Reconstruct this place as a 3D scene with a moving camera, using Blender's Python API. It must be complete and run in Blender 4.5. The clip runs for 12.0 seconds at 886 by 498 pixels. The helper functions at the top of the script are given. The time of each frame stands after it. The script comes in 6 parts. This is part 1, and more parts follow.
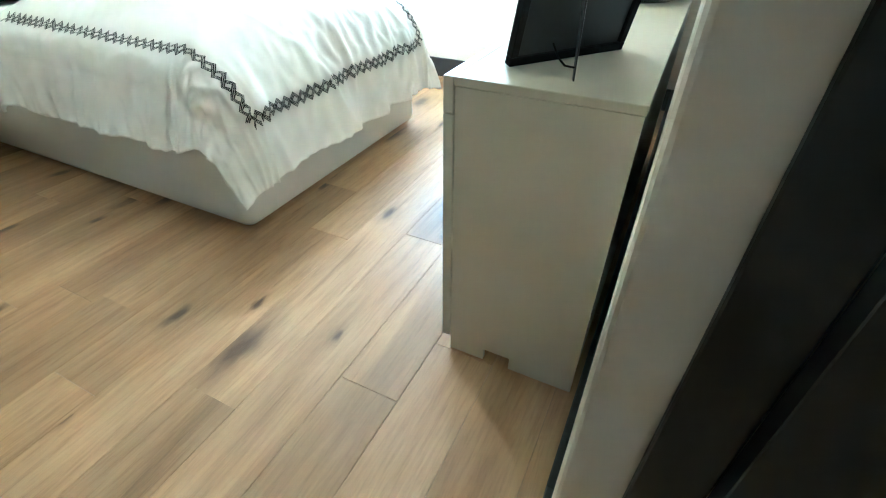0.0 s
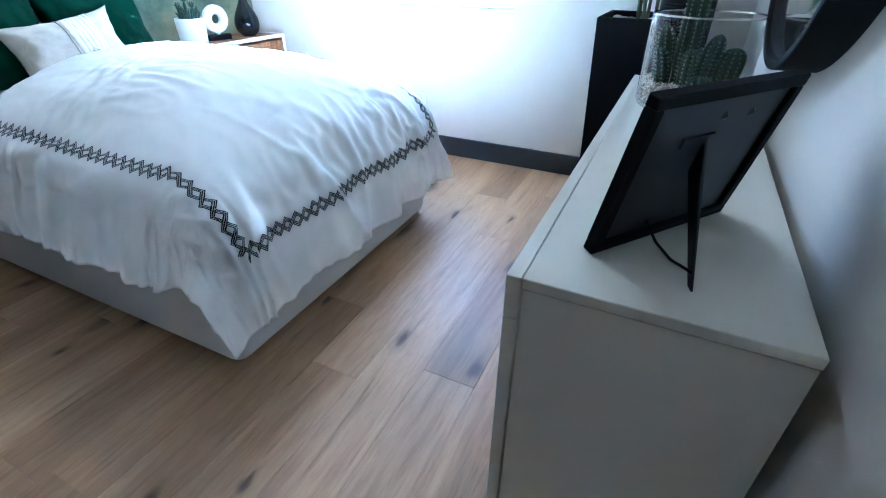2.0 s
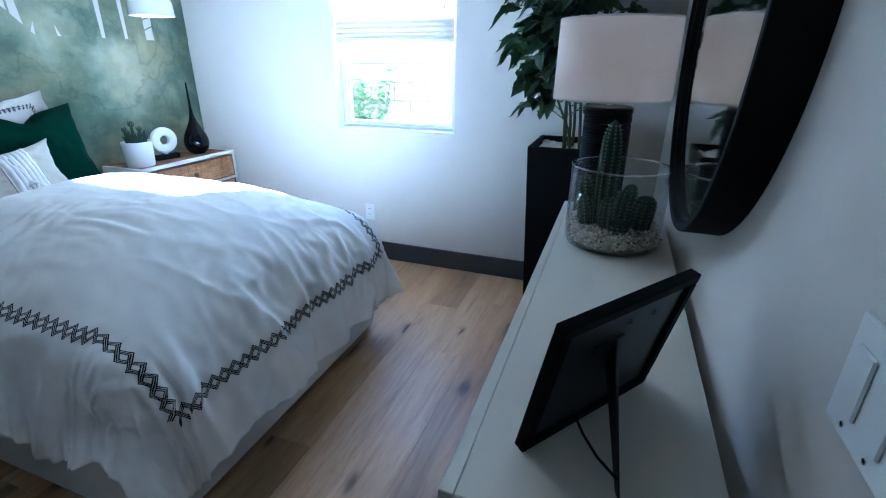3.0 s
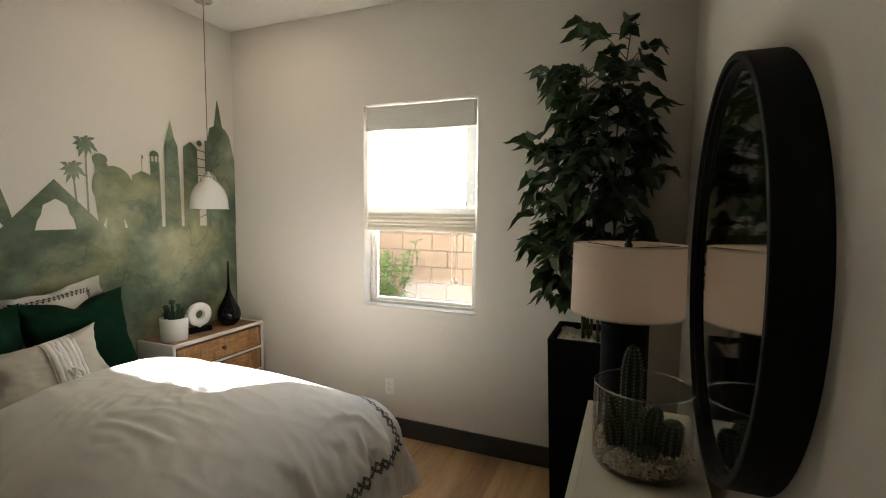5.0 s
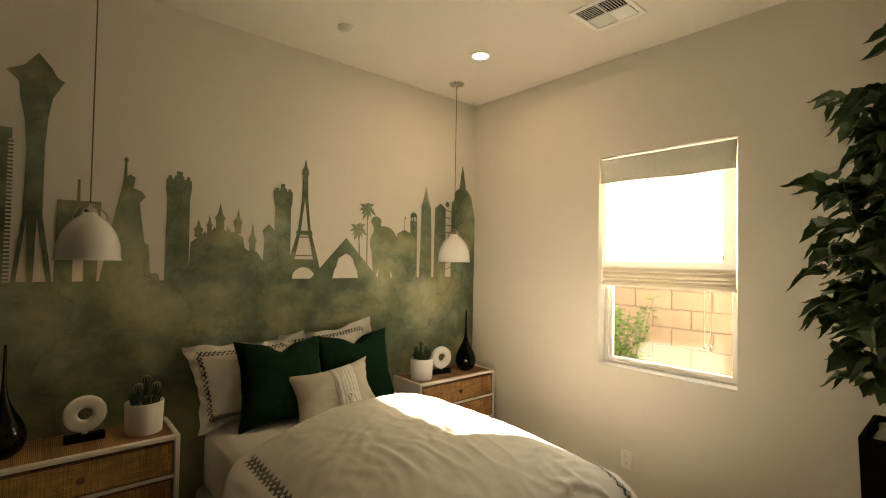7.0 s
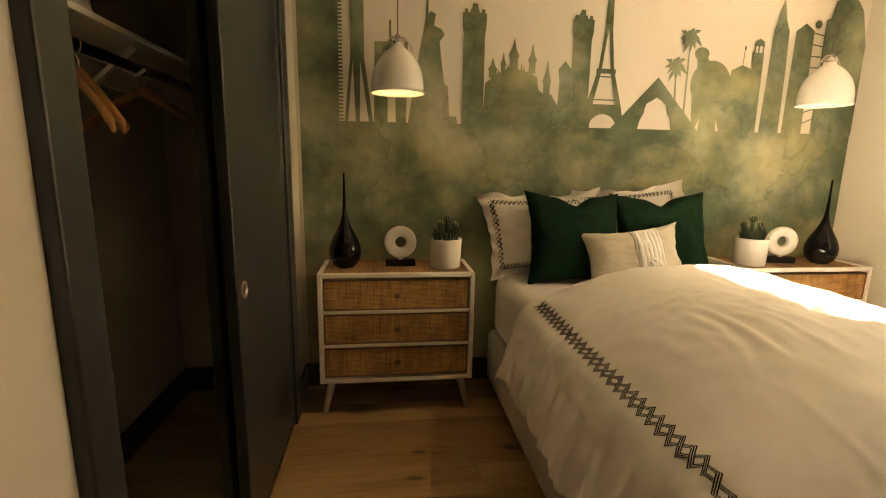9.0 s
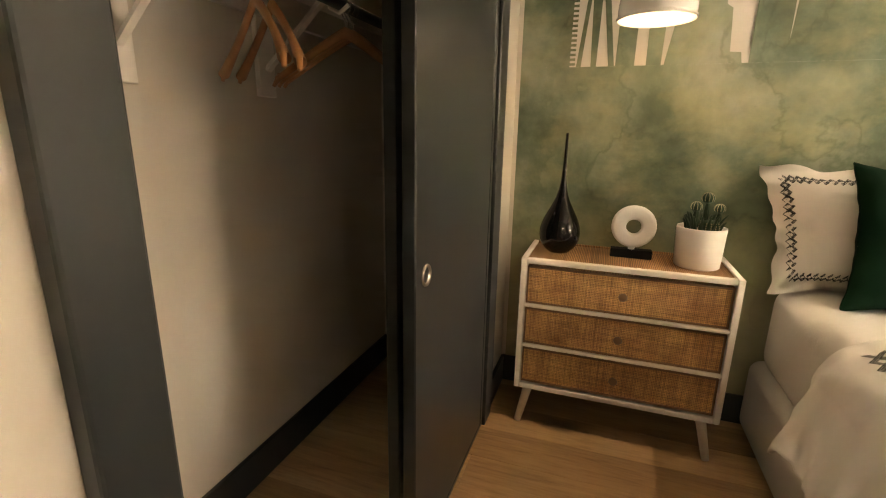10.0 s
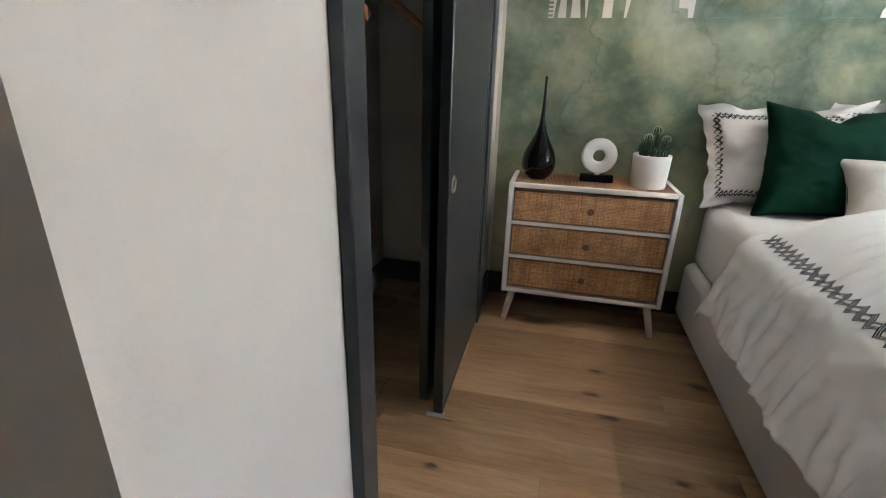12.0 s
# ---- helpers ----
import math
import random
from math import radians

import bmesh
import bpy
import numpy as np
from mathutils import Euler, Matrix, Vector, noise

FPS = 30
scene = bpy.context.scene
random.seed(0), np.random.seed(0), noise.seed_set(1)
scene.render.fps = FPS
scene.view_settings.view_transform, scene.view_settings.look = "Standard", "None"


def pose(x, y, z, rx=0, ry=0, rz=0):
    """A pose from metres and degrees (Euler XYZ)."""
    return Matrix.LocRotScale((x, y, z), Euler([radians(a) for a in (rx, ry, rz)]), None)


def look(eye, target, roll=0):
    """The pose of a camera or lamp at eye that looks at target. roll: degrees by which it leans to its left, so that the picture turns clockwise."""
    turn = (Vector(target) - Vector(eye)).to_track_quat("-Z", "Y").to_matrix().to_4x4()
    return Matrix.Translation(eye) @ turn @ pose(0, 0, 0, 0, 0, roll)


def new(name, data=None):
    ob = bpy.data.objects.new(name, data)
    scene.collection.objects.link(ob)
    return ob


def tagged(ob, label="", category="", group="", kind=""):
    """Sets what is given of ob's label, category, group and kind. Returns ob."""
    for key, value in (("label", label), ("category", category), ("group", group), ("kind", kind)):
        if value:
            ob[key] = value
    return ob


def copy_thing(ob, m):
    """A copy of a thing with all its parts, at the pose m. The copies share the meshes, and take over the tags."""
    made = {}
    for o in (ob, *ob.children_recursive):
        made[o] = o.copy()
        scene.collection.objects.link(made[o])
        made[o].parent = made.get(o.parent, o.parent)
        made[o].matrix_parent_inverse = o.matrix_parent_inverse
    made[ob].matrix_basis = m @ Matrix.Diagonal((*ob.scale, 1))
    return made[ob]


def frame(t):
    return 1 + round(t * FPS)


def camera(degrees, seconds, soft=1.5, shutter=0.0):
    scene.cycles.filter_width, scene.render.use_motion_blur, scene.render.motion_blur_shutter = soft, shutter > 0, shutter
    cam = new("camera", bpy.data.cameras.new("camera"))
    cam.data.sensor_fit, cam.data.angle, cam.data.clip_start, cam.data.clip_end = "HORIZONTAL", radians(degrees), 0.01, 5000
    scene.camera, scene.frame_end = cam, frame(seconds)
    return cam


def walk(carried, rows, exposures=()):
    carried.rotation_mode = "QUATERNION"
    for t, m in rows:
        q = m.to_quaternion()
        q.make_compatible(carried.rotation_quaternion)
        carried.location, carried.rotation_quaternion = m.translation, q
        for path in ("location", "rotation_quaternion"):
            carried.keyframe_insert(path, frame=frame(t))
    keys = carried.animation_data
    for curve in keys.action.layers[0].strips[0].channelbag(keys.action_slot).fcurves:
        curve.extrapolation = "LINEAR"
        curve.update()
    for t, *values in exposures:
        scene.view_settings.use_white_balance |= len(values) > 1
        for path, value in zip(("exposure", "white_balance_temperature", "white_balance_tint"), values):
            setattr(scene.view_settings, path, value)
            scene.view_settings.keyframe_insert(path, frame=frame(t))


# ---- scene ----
cam = camera(87.5, 12.0, soft=1.1)
EXPOSURES = [(0, 6.92, 4520, -12), (0.5, 6.53, 4370, -8), (1.0, 6.25, 4050, -2), (1.5, 6.17, 3950, 4), (2.5, 5.43, 3780, 4), (3.5, 4.32, 4050, 6), (5.3, 3.7, 6700, 8), (6.5, 3.75, 8500, 8), (8.5, 4.33, 10600, 6), (9.0, 4.72, 11000, 13), (9.5, 5.38, 9800, 13), (10.5, 6.05, 6200, 16), (11.2, 6.05, 5350, 12), (12, 5.8, 4980, 11)]
PATH = [
    (0, (-0.008, 0.138, 1.054), (-0.715, 1.566, -0.154), 0.2),
    (0.5, (-0.12, 0.228, 1.064), (-1.012, 1.514, -0.181), -0.1),
    (1, (-0.205, 0.307, 1.087), (-1.082, 1.619, -0.141), -0.1),
    (1.5, (-0.265, 0.372, 1.106), (-1.075, 1.776, -0.064), 0.1),
    (2, (-0.265, 0.439, 1.157), (-1.003, 1.97, 0.104), 0.2),
    (2.5, (-0.25, 0.499, 1.258), (-0.928, 2.144, 0.344), 0.2),
    (3, (-0.251, 0.523, 1.335), (-0.886, 2.263, 0.581), 0.3),
    (3.5, (-0.275, 0.523, 1.402), (-0.884, 2.335, 0.814), 0.5),
    (3.7, (-0.265, 0.528, 1.425), (-0.883, 2.358, 0.908), 0.1),
    (5.3, (-0.279, 0.494, 1.583), (-1.121, 2.305, 1.493), 0.7),
    (5.5, (-0.302, 0.492, 1.582), (-1.224, 2.266, 1.537), 0.7),
    (6, (-0.339, 0.488, 1.599), (-1.491, 2.123, 1.631), 1.0),
    (6.5, (-0.351, 0.469, 1.599), (-1.703, 1.941, 1.669), 1.2),
    (6.7, (-0.346, 0.455, 1.597), (-1.767, 1.861, 1.664), 1.1),
    (8.3, (-0.431, 0.541, 1.385), (-2.268, 1.311, 1.205), 1.0),
    (8.5, (-0.502, 0.558, 1.345), (-2.382, 1.196, 1.107), 0.9),
    (9, (-0.705, 0.551, 1.249), (-2.655, 0.801, 0.881), 1.0),
    (9.5, (-0.93, 0.513, 1.191), (-2.87, 0.327, 0.744), 1.1),
    (10, (-1.143, 0.51, 1.196), (-2.973, -0.124, 0.696), 1.0),
    (10.5, (-1.214, 0.509, 1.257), (-2.983, -0.25, 0.715), 1.1),
    (11, (-1.182, 0.502, 1.239), (-2.945, -0.219, 0.631), 1.1),
    (11.5, (-0.969, 0.451, 1.192), (-2.758, -0.151, 0.532), 1.2),
    (12, (-0.725, 0.425, 1.17), (-2.552, -0.001, 0.477), 1.6),
]
walk(cam, [(t, look(eye, target, roll)) for t, eye, target, roll in PATH], EXPOSURES)

# world and sun
SUN_WAY = Vector((-0.35, -1.0, -0.39)).normalized()
world = bpy.data.worlds.new("sky")
scene.world = world
world.use_nodes = True
wn = world.node_tree.nodes
sky = wn.new("ShaderNodeTexSky")
sky.sky_type = "NISHITA"
sky.sun_disc = False
sky.sun_elevation = math.asin(-SUN_WAY.z)
sky.sun_rotation = math.atan2(-SUN_WAY.x, -SUN_WAY.y)
world.node_tree.links.new(sky.outputs[0], wn["Background"].inputs[0])
wn["Background"].inputs[1].default_value = 0.05


def lamp(name, kind, m, energy, color=(1, 1, 1), **more):
    data = bpy.data.lights.new(name, kind)
    data.energy, data.color = energy, color
    ob = new(name, data)
    ob.matrix_world = m
    if "size" in more:
        data.size = more["size"]
    if "size_y" in more:
        data.shape, data.size_y = "RECTANGLE", more["size_y"]
    if "radius" in more:
        data.shadow_soft_size = more["radius"]
    if "angle" in more:
        data.angle = more["angle"]
    if "spread" in more:
        data.spread = more["spread"]
    return ob


lamp("sun", "SUN", look((0, 0, 0), SUN_WAY), 5.0, (1, 0.95, 0.87), angle=radians(0.6))
# the sky's light in the window's opening
lamp("window_daylight", "AREA", look((-1.605, 3.47, 1.86), (-1.605, 2.0, 1.80)), 0.75, (0.97, 0.98, 1), size=0.8, size_y=0.8)


# materials
def nodes_of(name):
    m = bpy.data.materials.new(name)
    m.use_nodes = True
    n, l = m.node_tree.nodes, m.node_tree.links
    return m, n, l, n["Principled BSDF"]


def coords(n, l, scale=(1, 1, 1), kind="Object"):
    tc, mp = n.new("ShaderNodeTexCoord"), n.new("ShaderNodeMapping")
    mp.inputs["Scale"].default_value = scale
    l.new(tc.outputs[kind], mp.inputs["Vector"])
    return mp.outputs[0]


def noise_tex(n, l, vec, scale, detail=4, rough=0.55, distort=0.0):
    t = n.new("ShaderNodeTexNoise")
    t.inputs["Scale"].default_value, t.inputs["Detail"].default_value = scale, detail
    t.inputs["Roughness"].default_value, t.inputs["Distortion"].default_value = rough, distort
    l.new(vec, t.inputs["Vector"])
    return t.outputs["Fac"]


def ramp(n, l, fac, stops):
    r = n.new("ShaderNodeValToRGB")
    e = r.color_ramp.elements
    while len(e) < len(stops):
        e.new(0.5)
    for el, (p, c) in zip(e, stops):
        el.position, el.color = p, (*c, 1) if len(c) == 3 else c
    l.new(fac, r.inputs[0])
    return r.outputs[0]


def mix(n, l, fac, a, b, mode="MIX"):
    x = n.new("ShaderNodeMix")
    x.data_type, x.blend_type = "RGBA", mode
    for sock, v in ((x.inputs[0], fac), (x.inputs[6], a), (x.inputs[7], b)):
        if isinstance(v, (int, float)):
            sock.default_value = v
        elif isinstance(v, tuple):
            sock.default_value = (*v, 1)
        else:
            l.new(v, sock)
    return x.outputs[2]


def bump(n, l, b, height, strength, distance=0.01):
    x = n.new("ShaderNodeBump")
    x.inputs["Strength"].default_value, x.inputs["Distance"].default_value = strength, distance
    l.new(height, x.inputs["Height"])
    l.new(x.outputs[0], b.inputs["Normal"])
    return x


def surface(name, color, rough=0.5, vary=0.08, grain=60, big=1.5, relief=0.1, depth=0.002, metal=0.0, sheen=0.0, coat=0.0, stretch=(1, 1, 1)):
    """A painted, cast or woven surface: colour varied at two scales, with fine relief."""
    m, n, l, b = nodes_of(name)
    v = coords(n, l, stretch)
    fine, wide = noise_tex(n, l, v, grain, 3), noise_tex(n, l, v, big, 3)
    dark = tuple(c * (1 - vary) for c in color)
    light = tuple(min(1, c * (1 + vary * 0.6)) for c in color)
    c1 = ramp(n, l, wide, [(0.3, dark), (0.7, light)])
    c2 = mix(n, l, 0.25, c1, ramp(n, l, fine, [(0.3, dark), (0.7, light)]))
    l.new(c2, b.inputs["Base Color"])
    rr = n.new("ShaderNodeMapRange")
    rr.inputs["To Min"].default_value, rr.inputs["To Max"].default_value = max(0.02, rough - 0.06), min(1, rough + 0.06)
    l.new(wide, rr.inputs["Value"])
    l.new(rr.outputs[0], b.inputs["Roughness"])
    b.inputs["Metallic"].default_value = metal
    b.inputs["Sheen Weight"].default_value = sheen
    b.inputs["Coat Weight"].default_value = coat
    if relief:
        bump(n, l, b, fine, relief, depth)
    return m


WALL = (0.66, 0.61, 0.54)
M_WALL = surface("wall_paint", WALL, 0.75, 0.03, 90, 0.8, 0.25, 0.002)
M_CEIL = surface("ceiling_paint", (0.72, 0.67, 0.6), 0.85, 0.03, 70, 0.8, 0.3, 0.003)
M_BLACK = surface("charcoal_paint", (0.028, 0.032, 0.035), 0.36, 0.15, 40, 2, 0.06, 0.001)
M_SATIN = surface("black_satin", (0.012, 0.012, 0.013), 0.4, 0.2, 60, 3, 0.1, 0.001)
M_MATTE = surface("matte_black", (0.010, 0.010, 0.011), 0.62, 0.2, 90, 3, 0.2, 0.001)
M_MATTE.node_tree.nodes["Principled BSDF"].inputs["Specular IOR Level"].default_value = 0.06
M_GLOSS = surface("black_glaze", (0.006, 0.006, 0.007), 0.05, 0.1, 10, 2, 0.0)
M_GLOSS.node_tree.nodes["Principled BSDF"].inputs["Specular IOR Level"].default_value = 0.3
M_LACQ = surface("dresser_lacquer", (0.64, 0.59, 0.48), 0.35, 0.02, 50, 1.2, 0.04, 0.001)
M_WHITE = surface("white_paint", (0.84, 0.81, 0.76), 0.45, 0.06, 30, 3, 0.15, 0.001)
M_ENAMEL = surface("white_enamel", (0.75, 0.73, 0.7), 0.15, 0.02, 20, 2, 0.0, coat=0.4)
M_CERAM = surface("white_ceramic", (0.78, 0.76, 0.72), 0.4, 0.03, 40, 4, 0.05, 0.001)
M_STONE = surface("white_stone", (0.78, 0.77, 0.74), 0.5, 0.06, 30, 8, 0.1, 0.001)
M_VINYL = surface("white_vinyl", (0.75, 0.72, 0.66), 0.4, 0.04, 30, 2, 0.05, 0.001)
M_CHROME = surface("chrome", (0.7, 0.68, 0.65), 0.18, 0.05, 20, 4, 0.0, metal=1.0)
M_NICKEL = surface("brushed_nickel", (0.55, 0.5, 0.43), 0.32, 0.08, 60, 6, 0.05, 0.001, metal=1.0)
M_PLAST = surface("white_plastic", (0.78, 0.77, 0.74), 0.35, 0.02, 20, 3, 0.0)
M_CORK = surface("wood_knob", (0.17, 0.09, 0.042), 0.5, 0.2, 60, 9, 0.1, 0.001)
M_HANG = surface("hanger_wood", (0.36, 0.16, 0.06), 0.35, 0.2, 20, 5, 0.05, 0.001, stretch=(1, 8, 8))
M_CORD = surface("grey_cord", (0.09, 0.085, 0.08), 0.6, 0.1, 200, 5, 0.2, 0.001)
M_GREEN = surface("green_velvet", (0.003, 0.024, 0.011), 0.85, 0.3, 250, 6, 0.3, 0.002)
M_GREEN.node_tree.nodes["Principled BSDF"].inputs["Specular IOR Level"].default_value = 0.12
M_THREAD = surface("charcoal_thread", (0.022, 0.025, 0.028), 0.75, 0.25, 400, 20, 0.3, 0.001)
M_CACTUS = surface("cactus_skin", (0.024, 0.056, 0.024), 0.55, 0.35, 60, 14, 0.3, 0.003)
M_SPINE = surface("cactus_spine", (0.4, 0.36, 0.22), 0.6, 0.2, 40, 9, 0.0)
M_STEM = surface("plant_stem", (0.08, 0.09, 0.03), 0.6, 0.3, 60, 9, 0.3, 0.002)
M_PEBBLE = surface("pale_pebble", (0.62, 0.57, 0.46), 0.6, 0.2, 40, 6, 0.2, 0.003)
M_GRAVEL = surface("white_gravel", (0.66, 0.6, 0.5), 0.65, 0.2, 60, 12, 0.2, 0.003)
def pebble_mix():
    """Tan and cream chips, each its own tone."""
    m, n, l, b = nodes_of("mixed_gravel")
    g = n.new("ShaderNodeNewGeometry")
    l.new(ramp(n, l, g.outputs["Random Per Island"], [(0.0, (0.2, 0.14, 0.09)), (0.25, (0.5, 0.4, 0.28)), (0.6, (0.72, 0.63, 0.48)), (1.0, (0.82, 0.77, 0.68))]), b.inputs["Base Color"])
    b.inputs["Roughness"].default_value = 0.7
    return m


M_CHIPS = pebble_mix()
M_BOARD = surface("black_fibreboard", (0.02, 0.021, 0.022), 0.5, 0.2, 90, 5, 0.15, 0.001)
M_DIRT = surface("outdoor_soil", (0.22, 0.17, 0.125), 0.9, 0.2, 20, 3, 0.4, 0.01)


def cloth(name, color, vary=0.05, weave=900, wrinkle=9, deep=0.35, sheen=0.15):
    m, n, l, b = nodes_of(name)
    v = coords(n, l)
    wide, crease, fine = noise_tex(n, l, v, wrinkle, 5, 0.6, 0.8), noise_tex(n, l, v, 3, 2), noise_tex(n, l, v, weave, 1)
    dark, light = tuple(c * (1 - vary) for c in color), color
    l.new(mix(n, l, 0.3, ramp(n, l, crease, [(0.3, dark), (0.7, light)]), ramp(n, l, fine, [(0.3, dark), (0.7, light)])), b.inputs["Base Color"])
    b.inputs["Roughness"].default_value, b.inputs["Sheen Weight"].default_value = 0.85, sheen
    b1 = bump(n, l, b, fine, 0.25, 0.001)
    b2 = n.new("ShaderNodeBump")
    b2.inputs["Strength"].default_value, b2.inputs["Distance"].default_value = deep, 0.012
    l.new(wide, b2.inputs["Height"])
    l.new(b2.outputs[0], b1.inputs["Normal"])
    return m


M_DUVET = cloth("white_cotton", (0.86, 0.84, 0.81), 0.03, 900, 16, 0.12)
M_SHEET = cloth("white_percale", (0.78, 0.75, 0.71), 0.05, 900, 6, 0.4)
M_LINEN = cloth("oatmeal_linen", (0.6, 0.55, 0.47), 0.1, 500, 14, 0.3)
M_UPHOL = cloth("white_upholstery", (0.72, 0.7, 0.66), 0.04, 700, 3, 0.12)


def plank_material():
    m, n, l, b = nodes_of("oak_plank")
    tc, info = n.new("ShaderNodeTexCoord"), n.new("ShaderNodeObjectInfo")
    off = n.new("ShaderNodeVectorMath")
    off.operation = "MULTIPLY_ADD"
    l.new(info.outputs["Random"], off.inputs[0])
    off.inputs[1].default_value = (37.0, 91.0, 13.0)
    l.new(tc.outputs["Object"], off.inputs[2])
    mp = n.new("ShaderNodeMapping")
    mp.inputs["Scale"].default_value = (4.2, 0.5, 1)
    l.new(off.outputs[0], mp.inputs["Vector"])
    grain = noise_tex(n, l, mp.outputs[0], 6, 8, 0.65, 0.6)
    flame = noise_tex(n, l, mp.outputs[0], 1.1, 5, 0.55, 0.9)
    base = ramp(n, l, flame, [(0.28, (0.22, 0.125, 0.056)), (0.42, (0.40, 0.24, 0.12)), (0.52, (0.505, 0.32, 0.168)), (0.7, (0.59, 0.395, 0.222))])
    c = mix(n, l, 0.28, base, ramp(n, l, grain, [(0.3, (0.26, 0.16, 0.08)), (0.7, (0.54, 0.38, 0.21))]))
    fp = n.new("ShaderNodeMapping")
    fp.inputs["Scale"].default_value = (110, 9, 1)
    l.new(off.outputs[0], fp.inputs["Vector"])
    pores = noise_tex(n, l, fp.outputs[0], 1.0, 4, 0.7, 0.3)
    c = mix(n, l, 0.45, c, ramp(n, l, pores, [(0.3, (0.62, 0.56, 0.5)), (0.5, (1, 1, 1)), (0.75, (1.12, 1.12, 1.12))]), "MULTIPLY")
    # dark mineral streaks along the grain
    mp2 = n.new("ShaderNodeMapping")
    mp2.inputs["Scale"].default_value = (26, 1.5, 1)
    l.new(off.outputs[0], mp2.inputs["Vector"])
    streak = noise_tex(n, l, mp2.outputs[0], 1.0, 6, 0.7, 1.6)
    c = mix(n, l, 0.8, c, ramp(n, l, streak, [(0.28, (0.52, 0.46, 0.41)), (0.4, (0.88, 0.86, 0.83)), (0.52, (1, 1, 1)), (0.75, (1.12, 1.12, 1.1))]), "MULTIPLY")
    # knots with dark rings
    kp = n.new("ShaderNodeMapping")
    kp.inputs["Scale"].default_value = (4.6, 1.9, 1)
    l.new(off.outputs[0], kp.inputs["Vector"])
    warp = n.new("ShaderNodeTexNoise")
    warp.inputs["Scale"].default_value = 5
    l.new(kp.outputs[0], warp.inputs["Vector"])
    wv = mix(n, l, 0.16, kp.outputs[0], warp.outputs["Color"])
    vo = n.new("ShaderNodeTexVoronoi")
    vo.voronoi_dimensions = "2D"
    vo.inputs["Scale"].default_value = 1.0
    l.new(wv, vo.inputs["Vector"])
    few = n.new("ShaderNodeMath")
    few.operation = "GREATER_THAN"
    few.inputs[1].default_value = 0.36
    sep = n.new("ShaderNodeSeparateColor")
    l.new(vo.outputs["Color"], sep.inputs[0])
    l.new(sep.outputs[0], few.inputs[0])
    size = n.new("ShaderNodeMapRange")
    size.inputs["To Min"].default_value, size.inputs["To Max"].default_value = 0.4, 1.7
    l.new(sep.outputs[1], size.inputs["Value"])
    reach = n.new("ShaderNodeMath")
    reach.operation = "MULTIPLY"
    l.new(vo.outputs["Distance"], reach.inputs[0])
    l.new(size.outputs[0], reach.inputs[1])
    knot = ramp(n, l, reach.outputs[0], [(0.028, (1, 1, 1)), (0.055, (0.7, 0.7, 0.7)), (0.09, (0.22, 0.22, 0.22)), (0.16, (0, 0, 0))])
    kf = mix(n, l, 1.0, knot, few.outputs[0], "MULTIPLY")
    c = mix(n, l, kf, c, (0.1, 0.055, 0.03))
    tone = ramp(n, l, info.outputs["Random"], [(0.0, (0.78, 0.75, 0.72)), (0.35, (0.92, 0.9, 0.88)), (0.6, (1.0, 0.97, 0.93)), (1.0, (1.08, 1.08, 1.08))])
    c = mix(n, l, 1.0, c, tone, "MULTIPLY")
    l.new(c, b.inputs["Base Color"])
    l.new(ramp(n, l, grain, [(0.2, (0.3, 0.3, 0.3)), (0.8, (0.46, 0.46, 0.46))]), b.inputs["Roughness"])
    # brushed grain under a satin lacquer
    sp = n.new("ShaderNodeMapping")
    sp.inputs["Scale"].default_value = (34, 2.2, 1)
    l.new(off.outputs[0], sp.inputs["Vector"])
    brushed = noise_tex(n, l, sp.outputs[0], 1.6, 6, 0.68, 1.2)
    both = n.new("ShaderNodeMath")
    both.operation = "ADD"
    l.new(pores, both.inputs[0])
    l.new(brushed, both.inputs[1])
    bump(n, l, b, both.outputs[0], 0.5, 0.0025)
    return m


M_PLANK = plank_material()
M_GAP = surface("plank_joint", (0.11, 0.075, 0.048), 0.8, 0.2, 30, 3)


